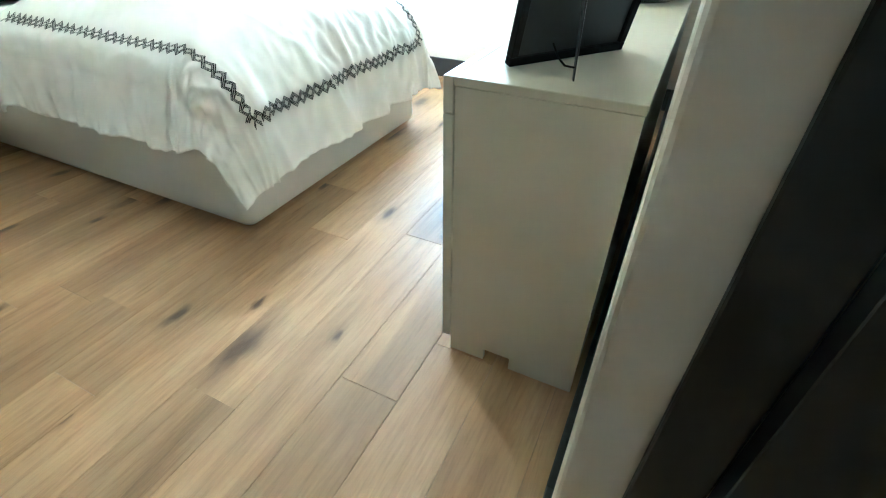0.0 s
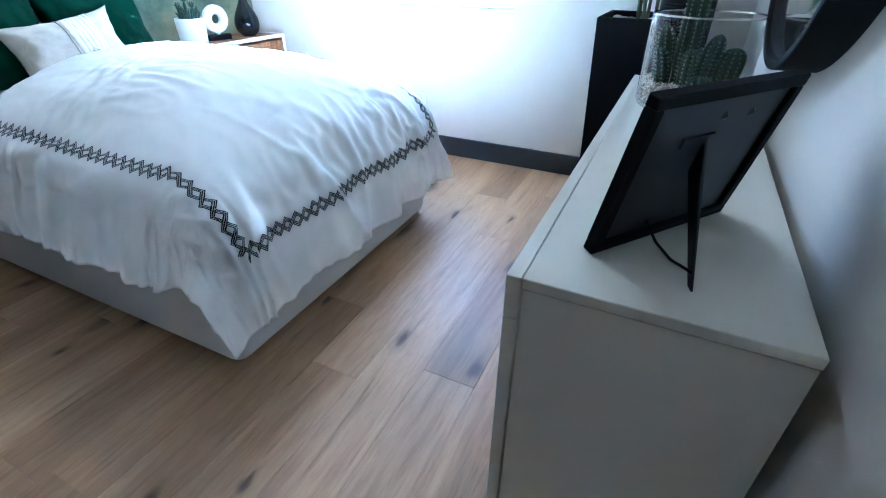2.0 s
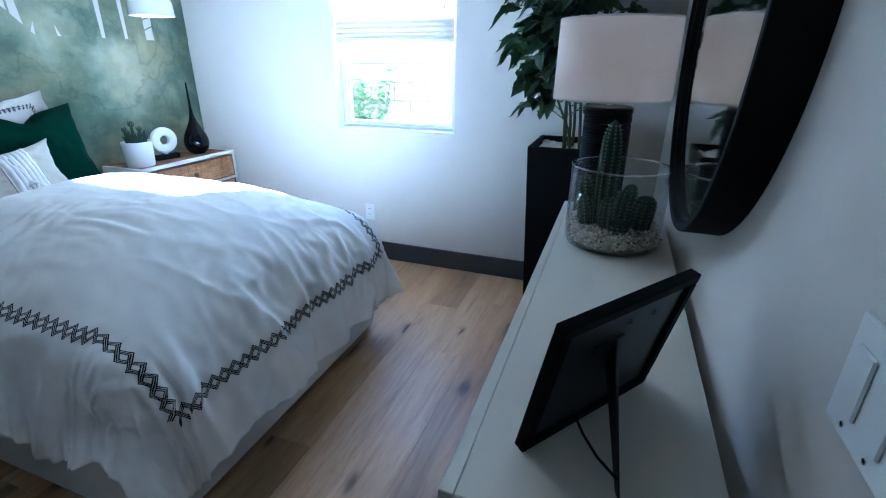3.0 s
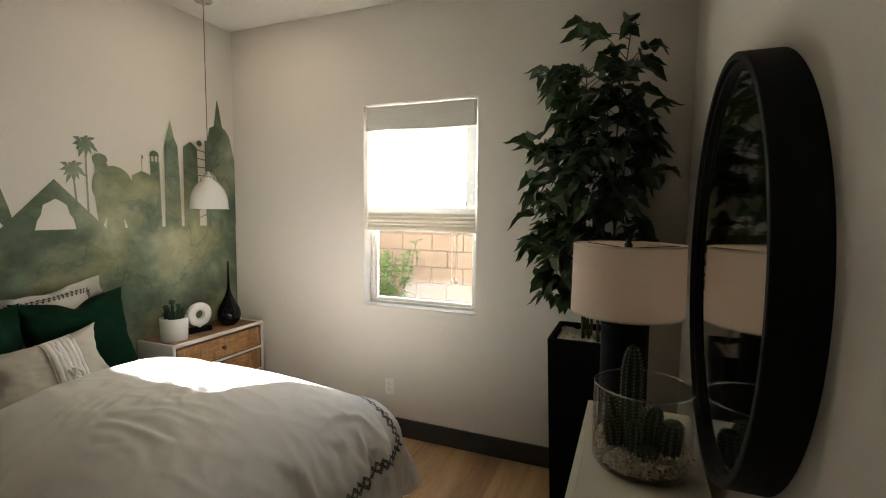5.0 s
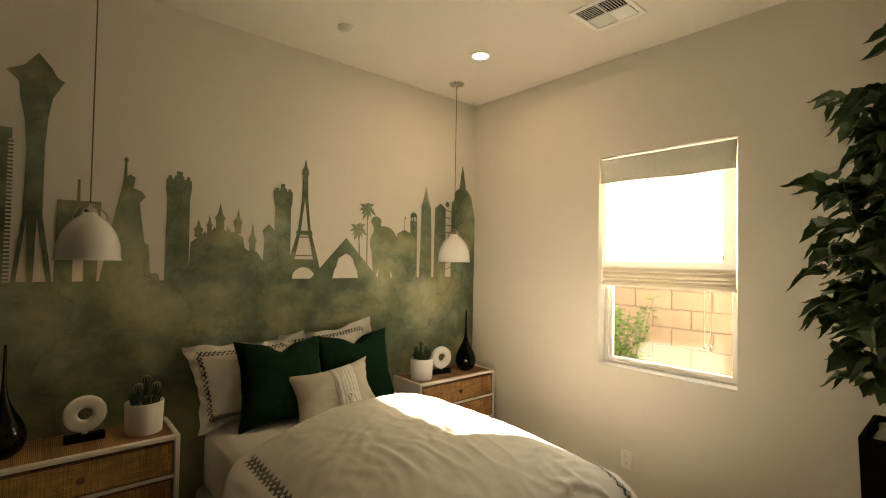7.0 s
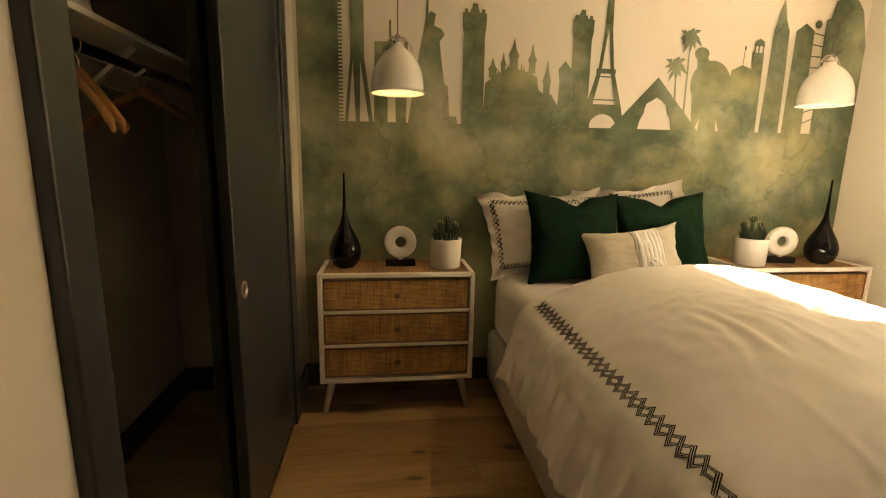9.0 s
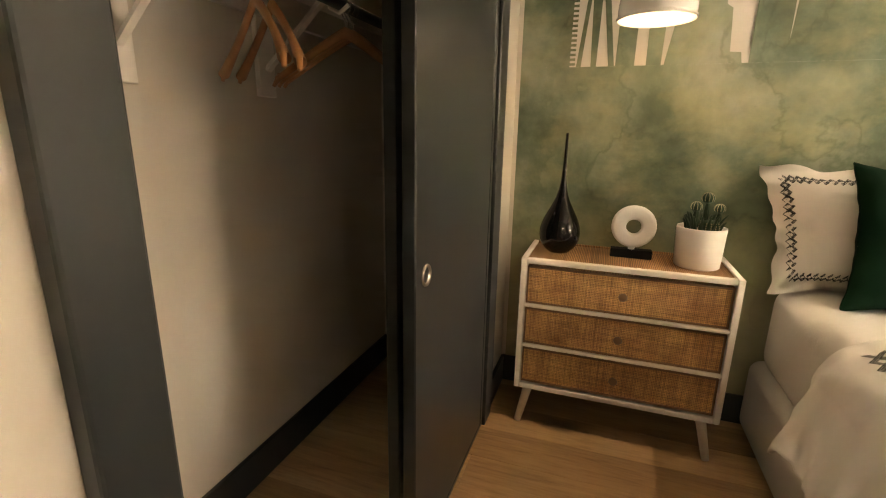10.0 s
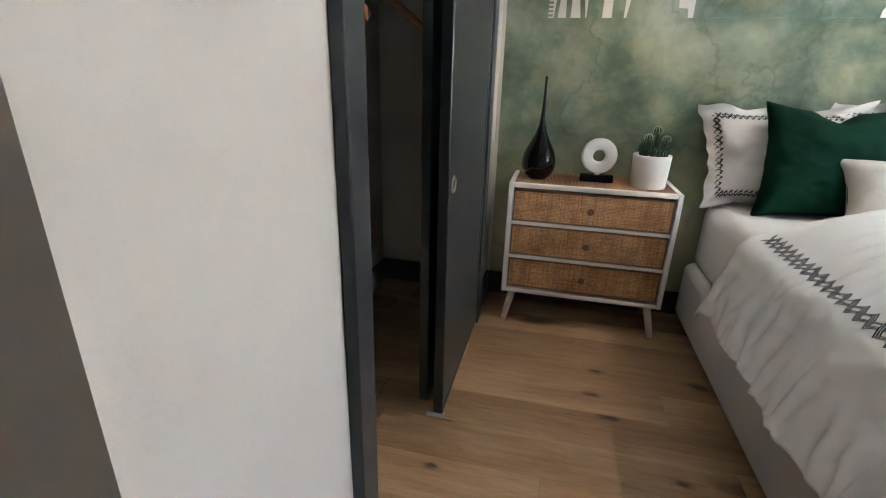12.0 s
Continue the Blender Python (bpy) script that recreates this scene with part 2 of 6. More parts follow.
def rattan_material(name, a, c2, sx=0.0052, sz=0.0062):
    """Cane weave: strands across and along, each strand its own tone, with stained streaks. sx, sz: strand pitch in metres."""
    m, n, l, b = nodes_of(name)
    v = coords(n, l)
    w1, w2 = n.new("ShaderNodeTexWave"), n.new("ShaderNodeTexWave")
    w1.bands_direction, w2.bands_direction = "Y", "Z"
    for w, s in ((w1, 0.314 / sx), (w2, 0.314 / sz)):
        w.inputs["Scale"].default_value, w.inputs["Distortion"].default_value, w.inputs["Detail"].default_value = s, 1.1, 1
        l.new(v, w.inputs["Vector"])
    weave = mix(n, l, 0.5, w1.outputs["Color"], w2.outputs["Color"])
    tall = noise_tex(n, l, coords(n, l, (1, 150, 5)), 1.0, 2, 0.6)
    wide = noise_tex(n, l, coords(n, l, (1, 7, 130)), 1.0, 2, 0.6)
    blot = noise_tex(n, l, coords(n, l, (1, 3, 2)), 3.0, 4, 0.65)
    col = ramp(n, l, blot, [(0.3, a), (0.66, c2)])
    col = mix(n, l, 0.7, col, ramp(n, l, tall, [(0.3, (0.45, 0.4, 0.36)), (0.55, (1, 1, 1)), (0.75, (1.2, 1.18, 1.12))]), "MULTIPLY")
    col = mix(n, l, 0.6, col, ramp(n, l, wide, [(0.32, (0.45, 0.4, 0.36)), (0.55, (1, 1, 1)), (0.75, (1.15, 1.15, 1.12))]), "MULTIPLY")
    l.new(mix(n, l, 0.8, col, ramp(n, l, weave, [(0.12, (0.2, 0.15, 0.1)), (0.5, (1, 1, 1))]), "MULTIPLY"), b.inputs["Base Color"])
    b.inputs["Roughness"].default_value = 0.6
    bump(n, l, b, weave, 0.5, 0.0015)
    return m


M_RATTAN = rattan_material("woven_cane", (0.42, 0.19, 0.07), (0.8, 0.46, 0.19), 0.0055, 0.0065)
M_CANETOP = rattan_material("split_cane_top", (0.46, 0.235, 0.1), (0.56, 0.32, 0.145), 0.0065, 0.09)


def mural_material():
    """Watercolour greens and yellows that thin out towards the foot of the wall."""
    m, n, l, b = nodes_of("mural_paint")
    v = coords(n, l)
    cloud = noise_tex(n, l, v, 1.9, 7, 0.6, 0.12)
    veil = noise_tex(n, l, coords(n, l, (1, 1, 1.6)), 2.4, 6, 0.62, 0.12)
    edge = noise_tex(n, l, coords(n, l, (1, 1, 1.5)), 2.6, 6, 0.6, 0.15)
    sep, tc = n.new("ShaderNodeSeparateXYZ"), n.new("ShaderNodeTexCoord")
    l.new(tc.outputs["Object"], sep.inputs[0])
    green = ramp(n, l, cloud, [(0.3, (0.035, 0.065, 0.035)), (0.46, (0.09, 0.125, 0.08)), (0.58, (0.2, 0.245, 0.175)), (0.72, (0.38, 0.39, 0.3))])
    green = mix(n, l, ramp(n, l, edge, [(0.46, (0, 0, 0)), (0.7, (0.5, 0.5, 0.5))]), green, (0.46, 0.41, 0.21))
    vein = noise_tex(n, l, v, 3.2, 6, 0.6, 0.5)
    green = mix(n, l, 0.55, green, ramp(n, l, vein, [(0.36, (0.5, 0.56, 0.5)), (0.5, (1, 1, 1)), (0.7, (1.15, 1.12, 1.02))]), "MULTIPLY")
    # pigment gathered at the dried edges of the washes
    wash = noise_tex(n, l, v, 1.7, 6, 0.55, 0.2)
    green = mix(n, l, 0.6, green, ramp(n, l, wash, [(0.40, (1.1, 1.1, 1.05)), (0.485, (1, 1, 1)), (0.5, (0.5, 0.58, 0.5)), (0.515, (0.86, 0.9, 0.84)), (0.6, (1, 1, 1)), (0.64, (0.68, 0.74, 0.66)), (0.65, (1.1, 1.08, 1.0))]), "MULTIPLY")
    low = n.new("ShaderNodeMapRange")
    low.inputs["From Min"].default_value, low.inputs["From Max"].default_value = 0.45, 1.45
    l.new(sep.outputs[2], low.inputs["Value"])
    add = n.new("ShaderNodeMath")
    add.operation = "ADD"
    l.new(low.outputs[0], add.inputs[0])
    l.new(veil, add.inputs[1])
    cover = ramp(n, l, add.outputs[0], [(0.42, (0, 0, 0)), (0.75, (0.7, 0.7, 0.7)), (1.0, (0.97, 0.97, 0.97))])
    pale = ramp(n, l, veil, [(0.35, (0.3, 0.32, 0.17)), (0.65, (0.55, 0.49, 0.34))])
    l.new(mix(n, l, cover, pale, green), b.inputs["Base Color"])
    b.inputs["Roughness"].default_value = 0.75
    bump(n, l, b, noise_tex(n, l, v, 90, 3), 0.25, 0.002)
    return m


M_MURAL = mural_material()


def glass_material(name, face=0.03, edge=0.6):
    """Thin clear glass: it lets light straight through and reflects at a slant."""
    m, n, l, b = nodes_of(name)
    clear, gloss, mx, fr = n.new("ShaderNodeBsdfTransparent"), n.new("ShaderNodeBsdfGlossy"), n.new("ShaderNodeMixShader"), n.new("ShaderNodeLayerWeight")
    clear.inputs[0].default_value = (0.97, 0.985, 0.98, 1)
    gloss.inputs["Roughness"].default_value, fr.inputs["Blend"].default_value = 0.01, 0.5
    power, scale = n.new("ShaderNodeMath"), n.new("ShaderNodeMath")
    power.operation, scale.operation = "POWER", "MULTIPLY_ADD"
    power.inputs[1].default_value, scale.inputs[1].default_value, scale.inputs[2].default_value = 4.0, edge, face
    l.new(fr.outputs["Facing"], power.inputs[0])
    l.new(power.outputs[0], scale.inputs[0])
    l.new(scale.outputs[0], mx.inputs[0])
    l.new(clear.outputs[0], mx.inputs[1])
    l.new(gloss.outputs[0], mx.inputs[2])
    l.new(mx.outputs[0], n["Material Output"].inputs[0])
    return m


M_GLASS = glass_material("clear_glass")


M_RIM = glass_material("thick_glass_edge", 0.35, 0.6)
M_JAR = glass_material("jar_glass", 0.03, 0.85)
M_MIRROR = surface("mirror_silver", (0.86, 0.87, 0.86), 0.02, 0.0, 5, 1, 0.0, metal=1.0)


def thin_fabric(name, color, through_part=0.5, weave=(1, 1, 120)):
    """Fabric that lets light through."""
    m, n, l, b = nodes_of(name)
    v = coords(n, l, weave)
    slub = noise_tex(n, l, v, 3, 3)
    col = ramp(n, l, slub, [(0.3, tuple(c * 0.9 for c in color)), (0.7, color)])
    l.new(col, b.inputs["Base Color"])
    b.inputs["Roughness"].default_value = 0.8
    tr, mx = n.new("ShaderNodeBsdfTranslucent"), n.new("ShaderNodeMixShader")
    l.new(col, tr.inputs[0])
    mx.inputs[0].default_value = through_part
    l.new(b.outputs[0], mx.inputs[1])
    l.new(tr.outputs[0], mx.inputs[2])
    l.new(mx.outputs[0], n["Material Output"].inputs[0])
    return m


M_SHADE = thin_fabric("window_shade_cloth", (0.86, 0.84, 0.78), 0.14)
M_PLEAT = thin_fabric("gathered_shade_cloth", (0.84, 0.8, 0.73), 0.3)
M_VALANCE = thin_fabric("valance_cloth", (0.72, 0.69, 0.63), 0.06, (1, 1, 160))
M_LAMPSHADE = thin_fabric("lampshade_linen", (0.74, 0.63, 0.55), 0.35, (40, 40, 400))
M_LEAF = thin_fabric("leaf", (0.032, 0.068, 0.018), 0.15, (4, 4, 4))
M_LEAF.node_tree.nodes["Principled BSDF"].inputs["Roughness"].default_value = 0.42
M_SHRUB = thin_fabric("shrub_leaf", (0.1, 0.22, 0.035), 0.3, (4, 4, 4))


def glow(name, color, strength):
    m, n, l, b = nodes_of(name)
    b.inputs["Emission Color"].default_value, b.inputs["Emission Strength"].default_value = (*color, 1), strength
    return m


M_BULB = glow("warm_bulb", (1, 0.72, 0.42), 0.3)
M_CAN = glow("downlight_lens", (1, 0.86, 0.66), 1.8)
M_BLOCK = surface("tan_block", (0.27, 0.185, 0.13), 0.9, 0.12, 60, 3, 0.5, 0.004)
M_MORTAR = surface("block_mortar", (0.17, 0.13, 0.10), 0.95, 0.1, 60, 3, 0.4, 0.003)


# mesh tools
def part(name, bm, material, parent=None, label="", smooth=False):
    me = bpy.data.meshes.new(name)
    bm.normal_update()
    bm.to_mesh(me)
    bm.free()
    me.materials.append(material)
    if smooth:
        me.shade_smooth()
    ob = new(name, me)
    if parent is not None:
        ob.parent = parent
    if label:
        ob["label"] = label
    return ob


def empty(name, m, label, category, group=""):
    ob = new(name)
    ob.empty_display_size = 0.05
    ob.matrix_world = m
    return tagged(ob, label, category, group)


def box(x0, x1, y0, y1, z0, z1, bevel=0.0, seg=2, bm=None):
    own = bmesh.new()
    bmesh.ops.create_cube(own, size=1)
    bmesh.ops.transform(own, matrix=Matrix.Translation(((x0 + x1) / 2, (y0 + y1) / 2, (z0 + z1) / 2)) @ Matrix.Diagonal((abs(x1 - x0), abs(y1 - y0), abs(z1 - z0), 1)), verts=own.verts)
    if bevel:
        bmesh.ops.bevel(own, geom=own.edges[:], offset=bevel, segments=seg, profile=0.5, affect="EDGES")
    return join(bm, own)


def join(bm, own):
    if bm is None:
        return own
    me = bpy.data.meshes.new("tmp")
    own.to_mesh(me)
    own.free()
    bm.from_mesh(me)
    bpy.data.meshes.remove(me)
    return bm


def lathe(profile, steps=40, centre=(0, 0, 0), bm=None):
    """A turned body: profile is (radius, z) from bottom to top; radius 0 closes an end."""
    own = bmesh.new()
    rings = []
    for r, z in profile:
        if r < 1e-6:
            rings.append([own.verts.new((centre[0], centre[1], centre[2] + z))])
        else:
            rings.append([own.verts.new((centre[0] + r * math.cos(2 * math.pi * i / steps), centre[1] + r * math.sin(2 * math.pi * i / steps), centre[2] + z)) for i in range(steps)])
    for a, b in zip(rings, rings[1:]):
        for i in range(steps):
            j = (i + 1) % steps
            if len(a) == 1 and len(b) > 1:
                own.faces.new((a[0], b[j], b[i]))
            elif len(b) == 1 and len(a) > 1:
                own.faces.new((a[i], a[j], b[0]))
            elif len(a) > 1:
                own.faces.new((a[i], a[j], b[j], b[i]))
    return join(bm, own)


def rod(points, radius, steps=8, bm=None, taper=1.0):
    """A round bar along points."""
    own = bmesh.new()
    pts = [Vector(p) for p in points]
    rings = []
    for i, p in enumerate(pts):
        way = (pts[min(i + 1, len(pts) - 1)] - pts[max(i - 1, 0)]).normalized()
        side = way.cross(Vector((0.31, 0.17, 0.93)))
        if side.length < 1e-3:
            side = way.cross(Vector((1, 0, 0)))
        side.normalize()
        up = way.cross(side)
        r = radius * (1 + (taper - 1) * i / max(1, len(pts) - 1))
        rings.append([own.verts.new(p + r * (math.cos(2 * math.pi * k / steps) * side + math.sin(2 * math.pi * k / steps) * up)) for k in range(steps)])
    for a, b in zip(rings, rings[1:]):
        for k in range(steps):
            own.faces.new((a[k], a[(k + 1) % steps], b[(k + 1) % steps], b[k]))
    own.faces.new(rings[0][::-1])
    own.faces.new(rings[-1])
    return join(bm, own)


def sheet(nu, nv, f, bm=None, thick=0.0):
    """A grid of f(u, v) with u, v from 0 to 1."""
    own = bmesh.new()
    g = [[own.verts.new(f(i / nu, j / nv)) for j in range(nv + 1)] for i in range(nu + 1)]
    for i in range(nu):
        for j in range(nv):
            own.faces.new((g[i][j], g[i + 1][j], g[i + 1][j + 1], g[i][j + 1]))
    return join(bm, own)


def frame_bm(w, h, border, depth, bevel=0.002):
    """A picture frame in the yz plane, centred, facing +x."""
    bm = None
    for y0, y1, z0, z1 in ((-w / 2, w / 2, h / 2 - border, h / 2), (-w / 2, w / 2, -h / 2, -h / 2 + border), (-w / 2, -w / 2 + border, -h / 2 + border, h / 2 - border), (w / 2 - border, w / 2, -h / 2 + border, h / 2 - border)):
        bm = box(0, depth, y0, y1, z0, z1, bevel, 1, bm)
    return bm


def structure(name, bm, material, label="", category="", smooth=False):
    return tagged(part(name, bm, material, None, "", smooth), label, category, "", "structure")

# the room: mural wall, window wall, dresser wall, closet wall, hall
XM, XE, YN, YS, ZC = -3.212, -0.006, 3.293, 0.108, 2.936
HALL_X, HALL_Y, HALL_E, DOOR_Y = -0.943, -1.5, 1.3, 0.61
WX0, WX1, WZ0, WZ1 = -2.018, -1.192, 0.905, 2.293
CX0, CX1, CZ1, CLY = -2.80, -1.433, 2.15, -0.528

structure("wall_west", box(XM - 0.15, XM, CLY - 0.15, YN + 0.15, 0, ZC), M_WALL, "warm off-white painted wall behind the bed", "wall")
bm = box(XM, WX0, YN, YN + 0.15, 0, ZC)
box(WX1, XE + 0.12, YN, YN + 0.15, 0, ZC, bm=bm)
box(WX0, WX1, YN, YN + 0.15, 0, WZ0, bm=bm)
box(WX0, WX1, YN, YN + 0.15, WZ1, ZC, bm=bm)
structure("wall_north", bm, M_WALL, "warm off-white painted wall round a window", "wall")
bm = box(XE, XE + 0.12, DOOR_Y, YN, 0, ZC, 0.012, 3)
structure("wall_east", bm, M_WALL, "warm off-white wall with a rounded corner", "wall")
bm = box(XM, CX0, YS - 0.12, YS, 0, ZC)
box(CX1 + 0.018, HALL_X, YS - 0.12, YS, 0, ZC, bm=bm)
box(CX0, CX1 + 0.018, YS - 0.12, YS, CZ1, ZC, bm=bm)
structure("wall_south", bm, M_WALL, "warm off-white wall round the closet", "wall")
structure("wall_hall_west", box(HALL_X - 0.12, HALL_X, HALL_Y, YS - 0.12, 0, ZC), M_WALL, "warm off-white wall beside the hall", "wall")
structure("wall_hall_south", box(HALL_X, HALL_E, HALL_Y - 0.1, HALL_Y, 0, ZC), M_WALL, "warm off-white wall at the end of the hall", "wall")
structure("wall_hall_east", box(HALL_E, HALL_E + 0.1, HALL_Y, DOOR_Y + 0.12, 0, ZC), M_WALL, "warm off-white hall wall", "wall")
structure("wall_hall_north", box(XE + 0.12, HALL_E, DOOR_Y, DOOR_Y + 0.12, 0, ZC), M_WALL, "warm off-white hall wall behind the dark door", "wall")
structure("wall_closet_south", box(XM, HALL_X - 0.12, CLY - 0.1, CLY, 0, ZC), M_WALL, "warm off-white back wall of the closet", "wall")
structure("ceiling", box(XM - 0.15, HALL_E + 0.1, HALL_Y - 0.1, YN + 0.15, ZC, ZC + 0.1), M_CEIL, "warm off-white painted ceiling", "ceiling")


def baseboard(name, x0, x1, y0, y1):
    structure(name, box(x0, x1, y0, y1, 0, 0.13, 0.003, 1), M_BLACK, "charcoal painted baseboard", "baseboard")


T = 0.016
baseboard("baseboard_west", XM, XM + T, YS, YN)
baseboard("baseboard_north", XM + T, XE - T, YN - T, YN)
baseboard("baseboard_east", XE - T, XE, DOOR_Y + 0.02, YN)
baseboard("baseboard_south_a", XM + T, CX0 - 0.151, YS, YS + T)
baseboard("baseboard_south_b", CX1 + 0.077, HALL_X + T, YS, YS + T)
baseboard("baseboard_hall", HALL_X, HALL_X + T, HALL_Y, YS)
baseboard("baseboard_closet_south", XM, HALL_X - 0.12, CLY, CLY + T)
baseboard("baseboard_closet_west", XM, XM + T, CLY + T, YS - 0.12)

# closet casing, head and jambs
bm = box(CX0 - 0.1, CX0 + 0.0, YS - 0.001, YS + 0.025, 0, CZ1 + 0.09, 0.003, 1)
box(CX1, CX1 + 0.074, YS - 0.001, YS + 0.025, 0, CZ1 + 0.07, 0.004, 2, bm)
box(CX0 - 0.1, CX1 + 0.076, YS - 0.0005, YS + 0.024, CZ1 + 0.001, CZ1 + 0.1, 0.003, 1, bm)
box(CX0 - 0.15, CX0 - 0.1, YS - 0.001, YS + 0.018, 0, CZ1 + 0.09, 0.005, 2, bm)
box(CX1 + 0.0005, CX1 + 0.0175, YS - 0.125, YS + 0.0, 0, CZ1, 0.002, 1, bm)
box(CX0, CX0 + 0.018, YS - 0.125, YS - 0.0, 0, CZ1, 0.002, 1, bm)
box(CX0 + 0.018, CX1, YS - 0.125, YS - 0.0, CZ1 - 0.02, CZ1, 0.002, 1, bm)
structure("trim", bm, M_BLACK, "charcoal painted closet casing and jambs", "door casing")


def sliding_door(x0, x1, y, label, pull):
    """A closet door with a stile, a shallow recessed panel and a finger pull."""
    d = empty("sliding_door", pose(x0, y, 0), label, "door", "closet doors")
    w, t, z0, z1 = x1 - x0, 0.034, 0.02, CZ1 - 0.03
    part("panel", box(0.004, w - 0.004, 0.002, t - 0.002, z0 + 0.004, z1 - 0.004), M_BLACK, d)
    for name, a in (("rail", (0, w, 0, t, z0, z0 + 0.02)), ("rail", (0, w, 0, t, z1 - 0.1, z1)), ("stile", (w - 0.012, w, 0, t, z0 + 0.02, z1 - 0.1)), ("stile", (0, 0.03, 0, t, z0 + 0.02, z1 - 0.1))):
        part(name, box(*a, 0.003, 1), M_BLACK, d)
    if pull:
        ring = lathe([(0.0, -0.004), (0.019, -0.004), (0.021, 0.003), (0.0265, 0.004), (0.028, 0.0), (0.026, -0.003)], 32)
        bmesh.ops.transform(ring, matrix=pose(w - 0.068, t - 0.001, 0.856, -90), verts=ring.verts)
        part("finger_pull", ring, M_NICKEL, d, "round satin nickel finger pull", True)
    return d


sliding_door(-2.78, -2.066, 0.092, "charcoal sliding closet door, slid open over another", True)
sliding_door(-2.78, -2.125, 0.02, "charcoal sliding closet door behind the front one", False)
guide = empty("door_guide", pose(-2.08, 0.065, 0), "small white plastic floor guide under the closet doors", "door guide")
part("base", box(-0.008, 0.014, 0.0, 0.062, 0, 0.004, 0.001, 1), M_PLAST, guide)
part("fin", box(-0.006, 0.012, 0.066 - 0.006, 0.066, 0.004, 0.016, 0.001, 1), M_PLAST, guide)

# the entry: dark casing and an open dark door against the hall wall
structure("door_casing", box(0.101, 0.195, DOOR_Y - 0.018, DOOR_Y, 0, 2.15, 0.003, 1), M_SATIN, "black painted door casing at the entry", "door casing")
entry = empty("entry_door", pose(0.2, DOOR_Y - 0.045, 0), "open black painted entry door against the hall wall", "door")
part("leaf", box(0, 0.82, 0, 0.04, 0.012, 2.06, 0.002, 1), M_SATIN, entry)
knob = lathe([(0, 0), (0.028, 0), (0.028, 0.006), (0.011, 0.01), (0.011, 0.03), (0.026, 0.04), (0.028, 0.055), (0.02, 0.066), (0, 0.068)], 24)
bmesh.ops.transform(knob, matrix=pose(0.75, 0, 0.95, 90), verts=knob.verts)
part("door_knob", knob, M_NICKEL, entry, "satin nickel knob", True)


# window: vinyl frame, sashes, panes, shade
def window():
    w = tagged(new("window_1"), "white vinyl single-hung window with a raised cloth shade", "window", "", "structure")
    w.matrix_world = pose((WX0 + WX1) / 2, YN, 0)
    a, b = WX0 - (WX0 + WX1) / 2, WX1 - (WX0 + WX1) / 2
    F, G = 0.028, 0.026
    bm = box(a, a + F, 0.085, 0.14, WZ0, WZ1, 0.003, 1)
    box(b - F, b, 0.085, 0.14, WZ0, WZ1, 0.003, 1, bm)
    box(a + F, b - F, 0.085, 0.14, WZ0, WZ0 + F, 0.003, 1, bm)
    box(a + F, b - F, 0.085, 0.14, WZ1 - F, WZ1, 0.003, 1, bm)
    part("window_frame", bm, M_VINYL, w)
    for z0, z1, y in ((WZ0 + F, 1.62, 0.095), (1.58, WZ1 - F, 0.118)):
        bm = box(a + F, a + F + G, y, y + 0.022, z0, z1, 0.003, 1)
        box(b - F - G, b - F, y, y + 0.022, z0, z1, 0.003, 1, bm)
        box(a + F + G, b - F - G, y, y + 0.022, z0, z0 + G, 0.003, 1, bm)
        box(a + F + G, b - F - G, y, y + 0.022, z1 - G, z1, 0.003, 1, bm)
        s = part("sash", bm, M_VINYL, w)
        p = part("pane", box(a + F + G - 0.004, b - F - G + 0.004, y + 0.009, y + 0.013, z0 + G - 0.004, z1 - G + 0.004), M_GLASS, s)
        p.visible_shadow = False
    part("window_sill", box(a + 0.001, b - 0.001, -0.006, 0.08, WZ0, WZ0 + 0.012, 0.004, 2), M_WALL, w)
    return w


window()


